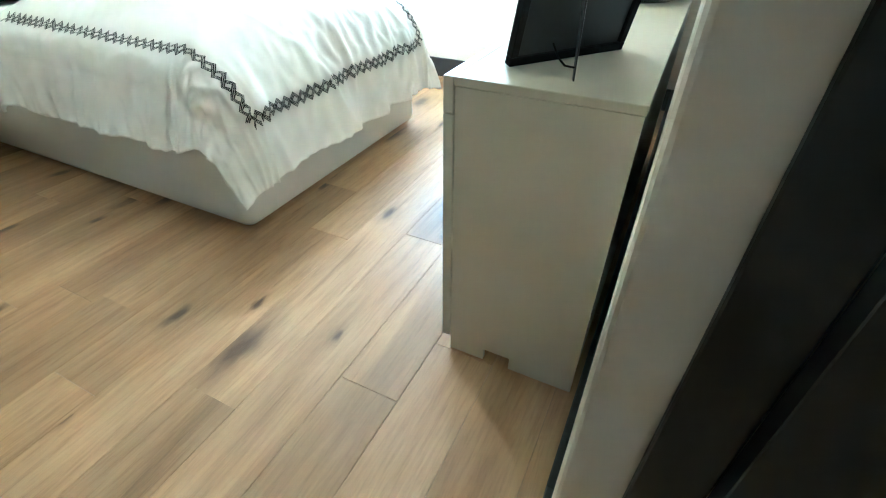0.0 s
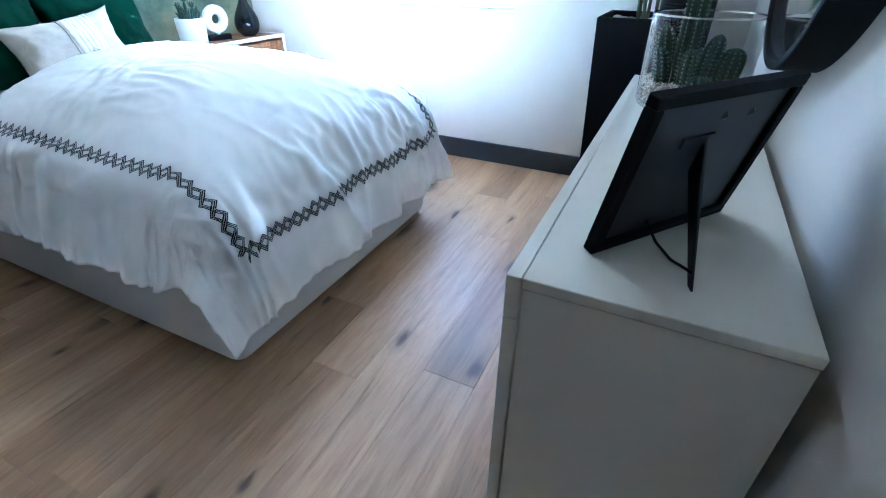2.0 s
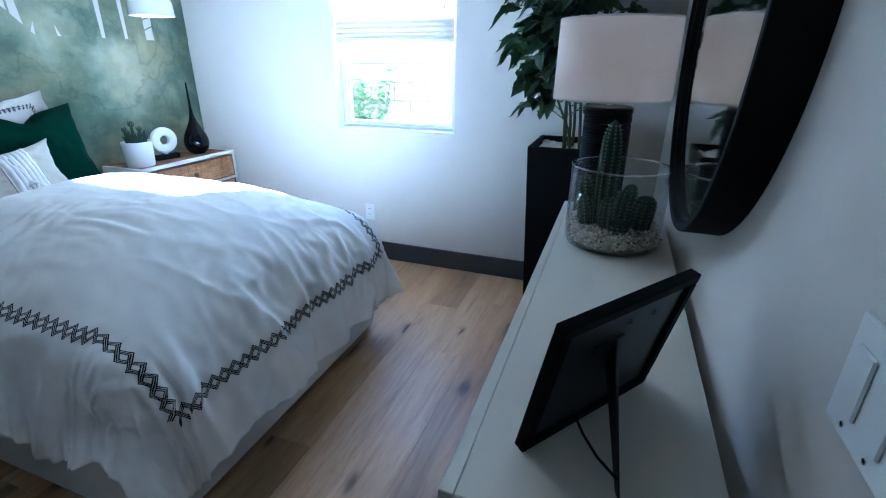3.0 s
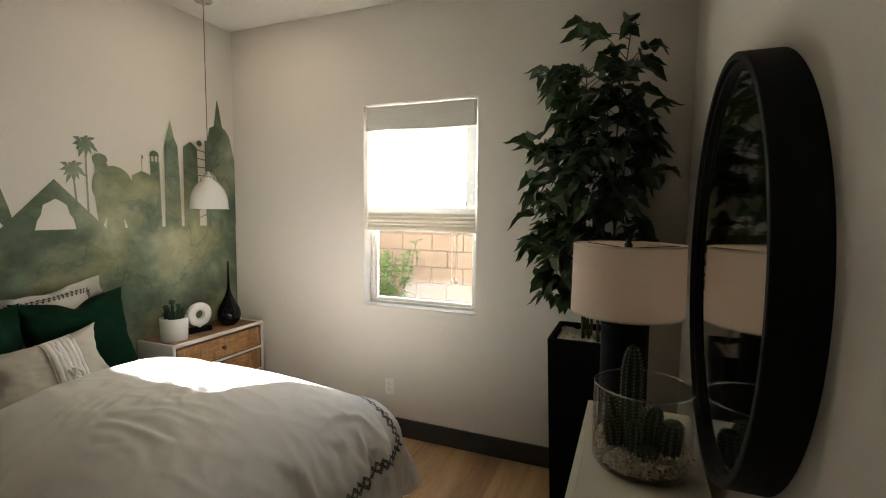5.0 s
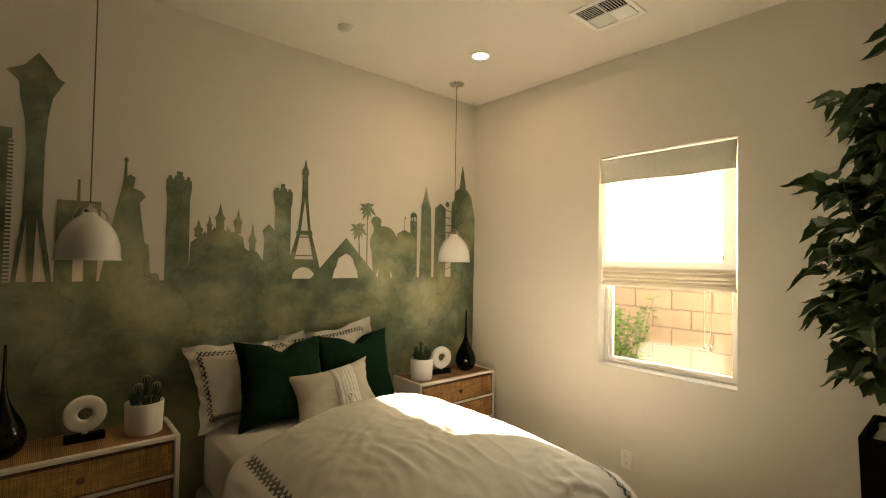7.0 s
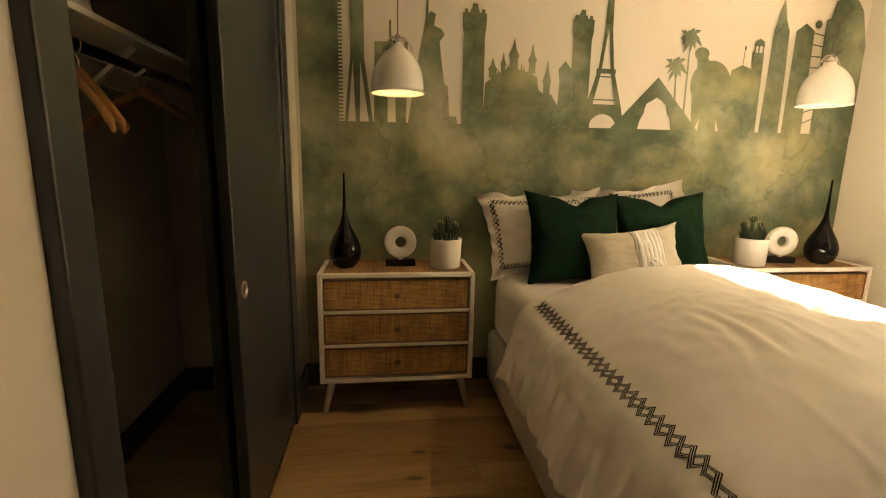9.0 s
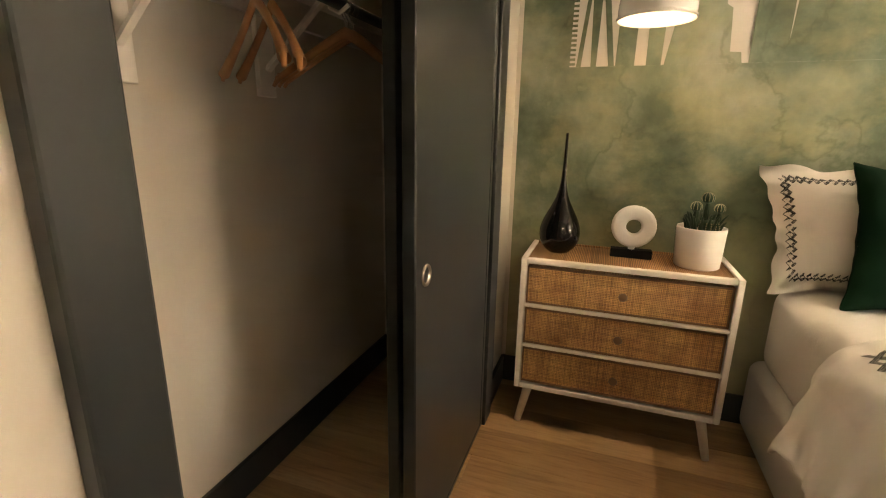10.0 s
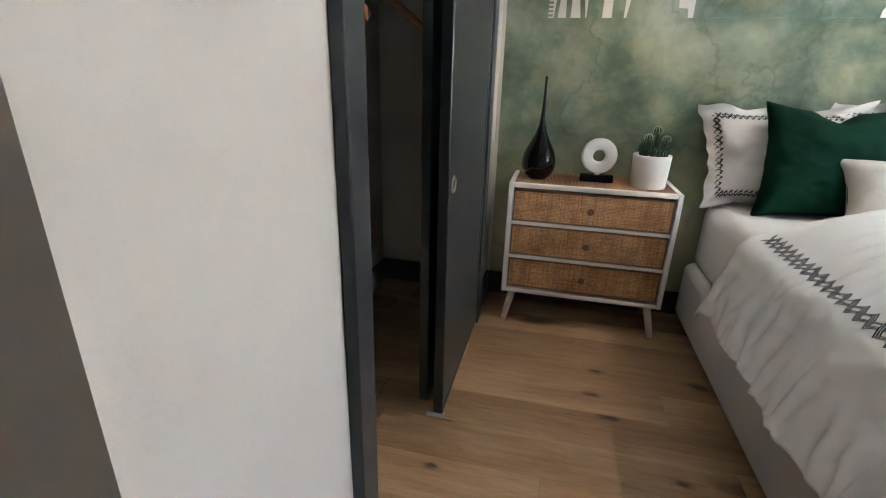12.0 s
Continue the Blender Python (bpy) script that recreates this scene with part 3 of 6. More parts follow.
def window_shade():
    """A cloth shade drawn up to half: valance, flat cloth, gathered folds, cords with knobs."""
    s = empty("window_shade", pose((WX0 + WX1) / 2, YN + 0.045, 0), "off-white woven cloth shade, half raised in the window", "window shade")
    w = (WX1 - WX0) / 2 - 0.008
    # slubbed cloth with fine horizontal ribs, softly sagging
    val = part("valance", sheet(24, 78, lambda u, v: (-w + 2 * w * u, -0.033 - 0.0016 * abs(math.sin(v * 13 * math.pi)) - 0.002 * math.sin(u * 5 + 1), 2.115 + 0.163 * v + 0.004 * (1 - v) * math.sin(u * 7))), M_VALANCE, s, "pale woven valance", True)
    val.modifiers.new("thick", "SOLIDIFY").thickness = 0.003
    part("headrail", box(-w + 0.005, w - 0.005, -0.028, 0.012, 2.24, 2.278), M_VINYL, s)
    part("cloth", sheet(2, 30, lambda u, v: (-w - 0.006 + u * (2 * w - 0.006), 0.0 + 0.0012 * math.sin(v * 60), 1.54 + v * 0.70)), M_SHADE, s)
    for k in range(4):
        z, y = 1.443 + k * 0.026, -0.012 + 0.004 * (k % 2)
        part("fold", sheet(2, 14, lambda u, v: (-w + 0.008 + u * (2 * w - 0.02), y - 0.02 * math.sin(v * math.pi), z + v * 0.034 + 0.012 * math.sin(v * math.pi * 2)), None), M_PLEAT, s, "gathered fold of cloth", True)
    # box added behind the folds, out of sight, to hold back window light
    part("fold_light_block", box(-w + 0.01, w - 0.01, -0.004, 0.0035, 1.45, 1.56), M_PLEAT, s)
    part("bottom_rail", box(-w + 0.006, w - 0.006, -0.024, 0.008, 1.434, 1.454, 0.004, 2), M_PLEAT, s)
    part("tag", box(0.325, 0.33, -0.004, -0.002, 1.61, 1.637), M_MATTE, s, "small dark tag")
    for dx, z in ((0.245, 1.125), (0.275, 1.12)):
        c = part("cord", rod([(dx, -0.03, 1.50), (dx, -0.03, z)], 0.0014, 6), M_PLAST, s)
        part("tassel", lathe([(0, -0.018), (0.008, -0.016), (0.009, 0.0), (0.004, 0.012), (0, 0.014)], 12, (dx, -0.03, z)), M_PLAST, c, "", True)
    return s


window_shade()

# outside: ground and a block wall
structure("ground", box(-60, 60, YN + 0.15, 90, -0.32, -0.2), M_DIRT, "bare tan soil outside the window", "ground")
YB = YN + 2.3
yard = structure("yard_wall", box(-7, 4, YB + 0.008, YB + 0.15, -0.2, 1.5), M_MORTAR, "tan concrete block yard wall", "wall")


# the bed
BED_Y0, BED_Y1, BED_X0, BED_X1 = 1.13, 2.44, -3.19, -1.33
bed = empty("bed", pose(0, 0, 0), "white upholstered platform bed with a made-up mattress", "bed")
part("base", box(BED_X0, BED_X1, BED_Y0, BED_Y1, 0.012, 0.325, 0.05, 5), M_UPHOL, bed, "white upholstered bed base", True)
part("mattress", box(BED_X0 + 0.02, BED_X1 - 0.05, BED_Y0 + 0.025, BED_Y1 - 0.025, 0.3, 0.655, 0.075, 5), M_SHEET, bed, "mattress under a smooth white sheet", True)

DX, DY0, DY1, DTOP = -1.50, 1.225, 2.36, 0.665


def fold(p, a):
    """Long soft creases, for the cloth."""
    x = noise.noise(Vector((p * 2.1, a * 6.5, 1.7))) + 0.5 * noise.noise(Vector((p * 5.0 + a * 3, a * 13.0, 4.1)))
    ridge = 1 - abs(noise.noise(Vector((p * 3.2 + a * 1.3, a * 8.0 - p * 2.0, 9.3)))) * 2
    fine = 1 - abs(noise.noise(Vector((p * 5.5 - a * 4.0, a * 9.0 + p * 3.0, 2.3)))) * 2
    return x * 0.5 + max(0.0, ridge - 0.5) * 0.9 + max(0.0, fine - 0.6) * 0.6


def duvet_at(a, b, lift=0.0):
    """The duvet's surface: a runs to the foot, b across; what overhangs the mattress falls down and flares."""
    ea = max(0.0, a - DX)
    eb = DY0 - b if b < DY0 else (b - DY1 if b > DY1 else 0.0)
    sb = -1 if b < DY0 else 1
    d = (ea ** 8 + eb ** 8) ** 0.125 if ea > 0 and eb > 0 else max(ea, eb)
    flare = (0.16 * ea + 0.34 * eb) / d if d > 1e-6 else 0
    h = math.hypot(ea, eb)
    # a full round at the foot, a tighter one along the sides
    r = 0.12 + 0.14 * (ea / h) ** 2 if h > 1e-6 else 0.12
    arc = r * math.pi / 2
    if d < arc:
        out, drop = r * math.sin(d / r), r * (1 - math.cos(d / r))
    else:
        out, drop = r + (d - arc) * flare, r + (d - arc) * math.sqrt(1 - flare * flare)
    ua, ub = (ea / h, eb / h) if h > 1e-6 else (0, 0)
    wave = min(1, max(0, d - 0.14) / 0.35) * (0.013 * math.sin((a * ub * ub - b * ua * ua) * 19 + 1.4 * math.sin(a * 7 + b * 5)) + 0.016 * noise.noise(Vector((a * 5, b * 5, 0))))
    pleat = max(0.0, 1 - abs(noise.noise(Vector((a * 7 * (1 - ua * 0.7), b * 7 * (1 - ub * 0.7), 5.0)))) * 3.2)
    out += wave + 0.015 * pleat * (1 - 3.2 * ua * ua * ub * ub) * min(1, max(0, d - 0.06) / 0.2)
    q = min(1, abs(b - 1.80) / 0.60)
    rise = min(1, max(0, (a + 2.74) / 0.3))
    crown = 0.178 * (1 - q ** 2.8) * rise * rise * (3 - 2 * rise) * (1 - min(1, max(0, (a - DX + 0.35) / 0.6)) ** 1.6)
    x = min(a, DX) + ua * out
    y = min(max(b, DY0), DY1) + sb * ub * out
    z = DTOP + crown - drop + (0.006 + 0.007 * min(1, d * 6)) * fold(a, b) * (1 - 0.3 * min(1, d * 2)) + lift
    return Vector((x + ua * lift, y + sb * ub * lift, max(z, 0.05)))


A0, A1, B0, B1 = -2.675, DX + 0.578, DY0 - 0.385, DY1 + 0.44


def braid(length, step, amp, shifts, half):
    """Two zigzag strands of parallel threads, one way over, the other under."""
    n = max(1, round(length / step))
    step = length / n
    rise = 2 * amp
    g = shifts[-1] * 1.25 / (2 * rise)
    for phase in (0, 1):
        for k in range(n * 2):
            up = 1 if (k + phase) % 2 else -1
            for shift in shifts:
                ends = [(0.0, 1.0)] if up < 0 else [(0.0, 0.5 - shift / (2 * rise) - g), (0.5 - shift / (2 * rise) + g, 1.0)]
                for t0, t1 in ends:
                    (s0, w0), (s1, w1) = [((k + t) * step / 2, up * amp * (2 * t - 1) + shift) for t in (t0, t1)]
                    ln = math.hypot(s1 - s0, w1 - w0)
                    os, ow = -(w1 - w0) / ln * half, (s1 - s0) / ln * half
                    es, ew = (s1 - s0) / ln * half, (w1 - w0) / ln * half
                    yield [(s0 - os - es, w0 - ow - ew), (s1 - os + es, w1 - ow + ew), (s1 + os + es, w1 + ow + ew), (s0 + os - es, w0 + ow - ew)]


def head_line(b):
    """How far the duvet's turned-down edge wanders towards the foot."""
    return 0.03 * math.sin(b * 6) + 0.02 * noise.noise(Vector((b * 4, 0, 3))) + 0.22 * max(0.0, DY0 + 0.06 - b) / 0.5


def foot_line(b):
    """The hem at the foot: longer at the two corners."""
    return A1 + 0.03 * max(0.0, DY0 + 0.05 - b) / 0.45 + 0.05 * max(0.0, b - DY1 + 0.05) / 0.49


def settle_cloth(P0, slack_u, slack_v, rounds, keep, stiff, low, high):
    """Lets a sheet with a little too much cloth buckle round the shape that it lies on."""
    nrm = np.cross(np.gradient(P0, axis=0), np.gradient(P0, axis=1))
    nrm /= np.linalg.norm(nrm, axis=2, keepdims=True) + 1e-9
    ru = np.linalg.norm(P0[1:] - P0[:-1], axis=2) * (1 + slack_u)
    rv = np.linalg.norm(P0[:, 1:] - P0[:, :-1], axis=2) * (1 + slack_v)
    rd = np.linalg.norm(P0[1:, 1:] - P0[:-1, :-1], axis=2) * (1 + 0.5 * (slack_u[:, 1:] + slack_v[1:]))
    re = np.linalg.norm(P0[1:, :-1] - P0[:-1, 1:], axis=2) * (1 + 0.5 * (slack_u[:, 1:] + slack_v[1:]))
    rng = np.random.RandomState(5)
    seed = rng.normal(size=P0.shape[:2])
    for k in range(9):
        seed[1:-1, 1:-1] = 0.2 * (seed[1:-1, 1:-1] + seed[:-2, 1:-1] + seed[2:, 1:-1] + seed[1:-1, :-2] + seed[1:-1, 2:])
    P = P0 + nrm * (seed * 0.035)[..., None]

    def pull(A, B, rest, w):
        d = B - A
        ln = np.linalg.norm(d, axis=2) + 1e-9
        return d * (w * (ln - rest) / ln)[..., None]

    for k in range(rounds):
        for o in (0, 1):
            c = pull(P[o:-1:2], P[o + 1::2], ru[o::2], 0.5)
            P[o:-1:2] += c
            P[o + 1::2] -= c
            c = pull(P[:, o:-1:2], P[:, o + 1::2], rv[:, o::2], 0.5)
            P[:, o:-1:2] += c
            P[:, o + 1::2] -= c
        c = pull(P[:-1, :-1], P[1:, 1:], rd, 0.12)
        P[:-1, :-1] += c
        P[1:, 1:] -= c
        c = pull(P[:-1, 1:], P[1:, :-1], re, 0.12)
        P[:-1, 1:] += c
        P[1:, :-1] -= c
        D = P - P0
        L = np.zeros_like(D)
        L[1:-1] += D[2:] + D[:-2] - 2 * D[1:-1]
        L[:, 1:-1] += D[:, 2:] + D[:, :-2] - 2 * D[:, 1:-1]
        B = np.zeros_like(D)
        B[1:-1] += L[2:] + L[:-2] - 2 * L[1:-1]
        B[:, 1:-1] += L[:, 2:] + L[:, :-2] - 2 * L[:, 1:-1]
        D = (D - stiff[..., None] * B) * (1 - keep)[..., None]
        h = np.sum(D * nrm, axis=2)
        D += nrm * (np.clip(h, low, high) - h)[..., None]
        P = P0 + D
    return P


NU, NV = 230, 220


def duvet_cloth():
    """The duvet as it lies: gathered folds over the foot and the sides, long soft creases on top."""
    P0, su, sv, keep, low, stiff = np.zeros((NU + 1, NV + 1, 3)), np.zeros((NU + 1, NV + 1)), np.zeros((NU + 1, NV + 1)), np.zeros((NU + 1, NV + 1)), np.zeros((NU + 1, NV + 1)), np.zeros((NU + 1, NV + 1))
    for i in range(NU + 1):
        for j in range(NV + 1):
            b = B0 + (B1 - B0) * j / NV
            s = A0 + head_line(b)
            a = s + (foot_line(b) - s) * i / NU
            P0[i, j] = duvet_at(a, b)
            ea, eb = max(0.0, a - DX - 0.13), max(0.0, DY0 + 0.06 - b, b - DY1 + 0.06)
            patch = min(1.0, max(0.0, 0.5 + 1.5 * noise.noise(Vector((a * 2.3, b * 2.3, 3.0)))))
            cross = min(1.0, max(0.0, 0.4 + 1.6 * noise.noise(Vector((a * 2.6, b * 2.6, 8.0)))))
            over = min(1.0, max(ea, eb) / 0.3)
            sv[i, j] = 0.030 * patch ** 2.5 + 0.13 * min(1.0, ea / 0.3) * (0.1 + 0.9 * cross)
            su[i, j] = 0.032 * cross ** 2.5 + 0.09 * min(1.0, eb / 0.3) * (0.1 + 0.9 * patch)
            keep[i, j] = 0.004 - 0.002 * over
            stiff[i, j] = 0.009 + 0.005 * over
            low[i, j] = -0.012 - 0.012 * over
    return settle_cloth(P0, su[:-1], sv[:, :-1], 320, keep, stiff, low, 0.05)


CLOTH = duvet_cloth()


def on_duvet(a, b, lift):
    """A point of the settled cloth, a little above it."""
    s = A0 + head_line(b)
    u, v = (a - s) / (foot_line(b) - s) * NU, (b - B0) / (B1 - B0) * NV
    i, j = min(NU - 2, max(1, int(u))), min(NV - 2, max(1, int(v)))
    fu, fv = u - i, v - j
    p = (1 - fu) * (1 - fv) * CLOTH[i, j] + fu * (1 - fv) * CLOTH[i + 1, j] + (1 - fu) * fv * CLOTH[i, j + 1] + fu * fv * CLOTH[i + 1, j + 1]
    n = np.cross(CLOTH[i + 1, j] - CLOTH[i - 1, j], CLOTH[i, j + 1] - CLOTH[i, j - 1])
    return Vector(p) + Vector(n).normalized() * lift


def duvet():
    d = empty("duvet", pose(0, 0, 0), "white cotton duvet with a charcoal embroidered border, draped over the bed", "duvet")

    def top(u, v):
        p = Vector(CLOTH[round(u * NU), round(v * NV)])
        k = max(0, 1 - u / 0.03)
        p.z -= 0.03 * k * k
        return p

    cover = part("cover", sheet(NU, NV, top), M_DUVET, d, "", True)
    so = cover.modifiers.new("thick", "SOLIDIFY")
    so.thickness, so.offset = 0.012, -1
    # interlaced zigzag embroidery along the near edge, the foot and the far edge
    bn, bf, af = DY0 - 0.055, DY1 + 0.005, DX + 0.35
    start = A0 + 0.16
    run = af - start
    runs = (("border", lambda s: (start + s, bn + 0.025 * (1 - s / run)), (1, 0), run), ("border", lambda s: (af, bn + s), (0, 1), bf - bn), ("border", lambda s: (start + s, bf), (1, 0), run))
    for name, f, way, length in runs:
        own = bmesh.new()
        for quad in braid(length, 0.082, 0.0195, (-0.0062, 0, 0.0062), 0.0016):
            c0, c1, c2, c3 = [Vector((*q, 0)) for q in quad]
            for k in range(3):
                q = []
                for c in (c0.lerp(c1, k / 3), c0.lerp(c1, (k + 1) / 3), c3.lerp(c2, (k + 1) / 3), c3.lerp(c2, k / 3)):
                    a, b = f(c.x)
                    q.append(own.verts.new(on_duvet(a + way[1] * c.y, b + way[0] * c.y, 0.0022)))
                own.faces.new(q)
        part(name, own, M_THREAD, d, "charcoal zigzag embroidery")
    return d


duvet()


def pillow_face(p, q, side, w, h, t, flange, seed, pinch, dent):
    """A point of a stuffed cushion; one with a flange narrows to its foot and ruffles at its rim."""
    fl = 1 - flange / (w / 2)
    pp, qq = min(1, abs(p) / fl), min(1, abs(q) / (1 - flange / (h / 2)))
    full = max(0, (1 - pp ** 2.6)) ** 0.55 * max(0, (1 - qq ** 2.6)) ** 0.55
    c = 1 - pinch * (1 - abs(q) ** 2) * p * p * 0.5
    e = 1 - pinch * (1 - abs(p) ** 2) * q * q * 0.6
    n1 = noise.noise(Vector((p * 2 + seed, q * 2, side * 3))) * 0.16 + noise.noise(Vector((p * 5 + seed, q * 5, side))) * 0.06
    wob = 0.022 * noise.noise(Vector((p * 4 + seed, q * 4, 7))) * (1 if flange else 0.3) * max(abs(p), abs(q)) ** 4
    rim = max(abs(p), abs(q)) ** 6
    wob += (0.010 * math.sin(p * 8 + seed) + 0.003 * math.sin(q * 6 + 2 * seed)) * rim * (1 if flange else 0.15)
    top = dent * math.exp(-(p / 0.22) ** 2) * max(0, q) ** 3
    crease = 0.006 * max(0, 1 - abs(noise.noise(Vector((p * 3 + q * 2 + seed, q * 3 - p, 11)))) * 5) * (1 - full * 0.4)
    y, z = p * w / 2 * c, h / 2 + q * h / 2 * e - top
    if flange:
        y *= 1 - 0.11 * (1 - q)
        z += 0.022 * rim * noise.noise(Vector((p * 2.6 + seed, q * 2, 17)))
        y += 0.014 * rim * noise.noise(Vector((q * 2.4 + seed, p * 2, 23)))
        wob += 0.005 * rim * math.sin(5 * (p - q) + 5 * noise.noise(Vector((p * 2, q * 2, seed))))
    return (side * (0.003 + t / 2 * full * (1 + n1) + crease * full) + wob * 2.5, y, z)


def pillow_bm(w, h, t, flange=0.0, seed=0, pinch=0.12, nu=48, dent=0.0):
    """A stuffed cushion in the yz plane, its face to +x, its foot on z = 0."""
    bm = bmesh.new()
    for side in (1, -1):
        sheet(nu, nu, lambda u, v: pillow_face(u * 2 - 1, v * 2 - 1, side, w, h, t, flange, seed, pinch, dent), bm)
    bmesh.ops.remove_doubles(bm, verts=bm.verts, dist=0.0008)
    return bm


def sham_border(w, h, t, inset, flange, seed, pinch):
    """Embroidery on the face, just inside the flange, along all four sides."""
    own = bmesh.new()
    ww, hh = w - 2 * inset, h - 2 * inset
    for f, length in ((lambda s, o: (-ww / 2 + s, -hh / 2 + o), ww), (lambda s, o: (-ww / 2 + s, hh / 2 + o), ww), (lambda s, o: (-ww / 2 + o, -hh / 2 + s), hh), (lambda s, o: (ww / 2 + o, -hh / 2 + s), hh)):
        for quad in braid(length, 0.052, 0.0125, (-0.0042, 0, 0.0042), 0.0013):
            vs = []
            for s, o in quad:
                y, z = f(s, o)
                x, yy, zz = pillow_face(y / (w / 2), z / (h / 2), 1, w, h, t, flange, seed, pinch, 0)
                vs.append(own.verts.new((x + 0.0025, yy, zz)))
            own.faces.new(vs)
    return own


def pillow(name, w, h, t, material, m, label, flange=0.0, seed=0, group="", pinch=0.12, dent=0.0):
    p = empty(name, m, label, "pillow", group)
    part("cushion", pillow_bm(w, h, t, flange, seed, pinch, 48, dent), material, p, "", True)
    return p


ZB = 0.655
for y, s, tz, tx, hz in ((1.385, 1, -3, 1.5, 0.0), (1.945, 5, 4, 5, 0.04)):
    sham = pillow("pillow_sham", 0.68, 0.48, 0.17, M_SHEET, pose(-3.045, y, ZB - 0.012 + hz, tx, -14, tz), "white cotton pillow sham with charcoal embroidered border", 0.05, s, "pillow shams", 0.24)
    part("border", sham_border(0.68, 0.48, 0.17, 0.06, 0.05, s, 0.24), M_THREAD, sham, "charcoal zigzag embroidery")
for y, s, tz, tx in ((1.52, 2, 2, -1.5), (2.005, 9, -5, 2)):
    pillow("throw_pillow", 0.52, 0.49, 0.17, M_GREEN, pose(-2.89, y, ZB - 0.012, tx, -18, tz), "dark green velvet throw pillow propped on the shams", 0.0, s, "green throw pillows", 0.24, 0.05)
lumbar = pillow("lumbar_pillow", 0.52, 0.31, 0.15, M_LINEN, pose(-2.75, 1.785, ZB + 0.012, 7, -26, -6), "oatmeal linen lumbar pillow with a pleated tied band", 0.0, 12, "", 0.34)


def lumbar_at(y, v, lift):
    x, yy, z = pillow_face(y / 0.26, v * 1.98 - 0.99, 1, 0.52, 0.31, 0.15, 0.0, 12, 0.34, 0.0)
    return (x + lift, yy, z)


for k in range(6):
    y0 = 0.0 + k * 0.021
    part("pleat", sheet(6, 30, lambda u, v: lumbar_at(y0 + u * 0.0225, v, 0.003 + 0.005 * math.sin(u * math.pi) ** 0.7)), M_DUVET, lumbar, "pleat of an off-white band", True)
for y0 in (-0.012, 0.128):
    part("band_edge", rod([lumbar_at(y0, v / 20, 0.003) for v in range(21)], 0.004, 6), M_LINEN, lumbar, "corded edge of the band", True)
tie = rod([(0.077 + 0.012 * math.sin(i * 0.9), 0.06 + 0.028 * math.cos(i * 1.1) * (1 - i / 30), 0.085 + 0.03 * math.sin(i * 0.8)) for i in range(18)], 0.007, 8)
rod([(0.07, 0.04, 0.24), (0.085, 0.045, 0.17), (0.082, 0.06, 0.1)], 0.006, 8, tie)
part("knot", tie, M_DUVET, lumbar, "knotted cord tie", True)


# nightstands and what stands on them
def nightstand(m):
    """White frame, cane top and three cane drawers on splayed legs; front to +x, width along y."""
    W, D, Z0, Z1 = 0.758, 0.33, 0.165, 0.722
    t = empty("nightstand", m, "white nightstand with woven cane drawers and splayed legs", "nightstand", "nightstands")
    f = 0.022
    for y in (-W / 2, W / 2 - f):
        part("side_panel", box(-D, 0, y, y + f, Z0, Z1, 0.003, 1), M_WHITE, t)
    part("bottom_panel", box(-D, 0, -W / 2 + f, W / 2 - f, Z0, Z0 + f, 0.003, 1), M_WHITE, t)
    part("back_panel", box(-D, -D + 0.012, -W / 2 + f, W / 2 - f, Z0 + f, Z1 - 0.004), M_WHITE, t)
    part("front_rail", box(-f, 0, -W / 2 + f, W / 2 - f, Z1 - f, Z1, 0.003, 1), M_WHITE, t)
    part("back_rail", box(-D + 0.012, -D + 0.024, -W / 2 + f, W / 2 - f, Z1 - f, Z1, 0.003, 1), M_CANETOP, t)
    part("top_panel", box(-D + 0.024, -f, -W / 2 + f, W / 2 - f, Z1 - 0.02, Z1 - 0.007), M_CANETOP, t, "split cane top panel")
    h = (Z1 - Z0 - 2 * f) / 3
    for k in range(3):
        z0 = Z0 + f + k * h
        if k:
            part("drawer_rail", box(-0.03, 0, -W / 2 + f, W / 2 - f, z0 - 0.007, z0 + 0.007, 0.002, 1), M_WHITE, t)
        lo, hi = z0 + 0.010, z0 + h - 0.010
        a, b = -W / 2 + f + 0.004, W / 2 - f - 0.004
        dr = part("drawer", box(-0.28, -0.008, a, b, lo, hi), M_RATTAN, t, "drawer faced with woven cane")
        bm = box(-0.012, -0.003, a, b, lo, lo + 0.007, 0.001, 1)
        box(-0.012, -0.003, a, b, hi - 0.007, hi, 0.001, 1, bm)
        box(-0.012, -0.003, a, a + 0.007, lo + 0.007, hi - 0.007, 0.001, 1, bm)
        box(-0.012, -0.003, b - 0.007, b, lo + 0.007, hi - 0.007, 0.001, 1, bm)
        part("drawer_edging", bm, M_CORK, dr, "thin brown wooden edging")
        kn = lathe([(0, 0), (0.006, 0), (0.006, 0.012), (0.014, 0.017), (0.016, 0.024), (0.012, 0.031), (0, 0.033)], 20)
        bmesh.ops.transform(kn, matrix=pose(-0.008, 0, (lo + hi) / 2, 0, 90), verts=kn.verts)
        part("knob", kn, M_CORK, dr, "turned wooden knob", True)
    for sx, sy in ((-1, -1), (-1, 1), (1, -1), (1, 1)):
        x = -0.05 if sx > 0 else -D + 0.05
        y = sy * (W / 2 - 0.055)
        part("leg", rod([(x + sx * 0.03, y + sy * 0.035, 0.0), (x + sx * 0.002, y + sy * 0.002, Z0 - 0.012), (x, y, Z0 + 0.002)], 0.014, 14, None, 1.7), M_WHITE, t, "", True)
    return t


stand = nightstand(pose(-2.875, 0.611, 0))
copy_thing(stand, pose(-2.875, 2.839, 0))


def smooth_profile(f, n):
    return [f(i / n) for i in range(n + 1)]


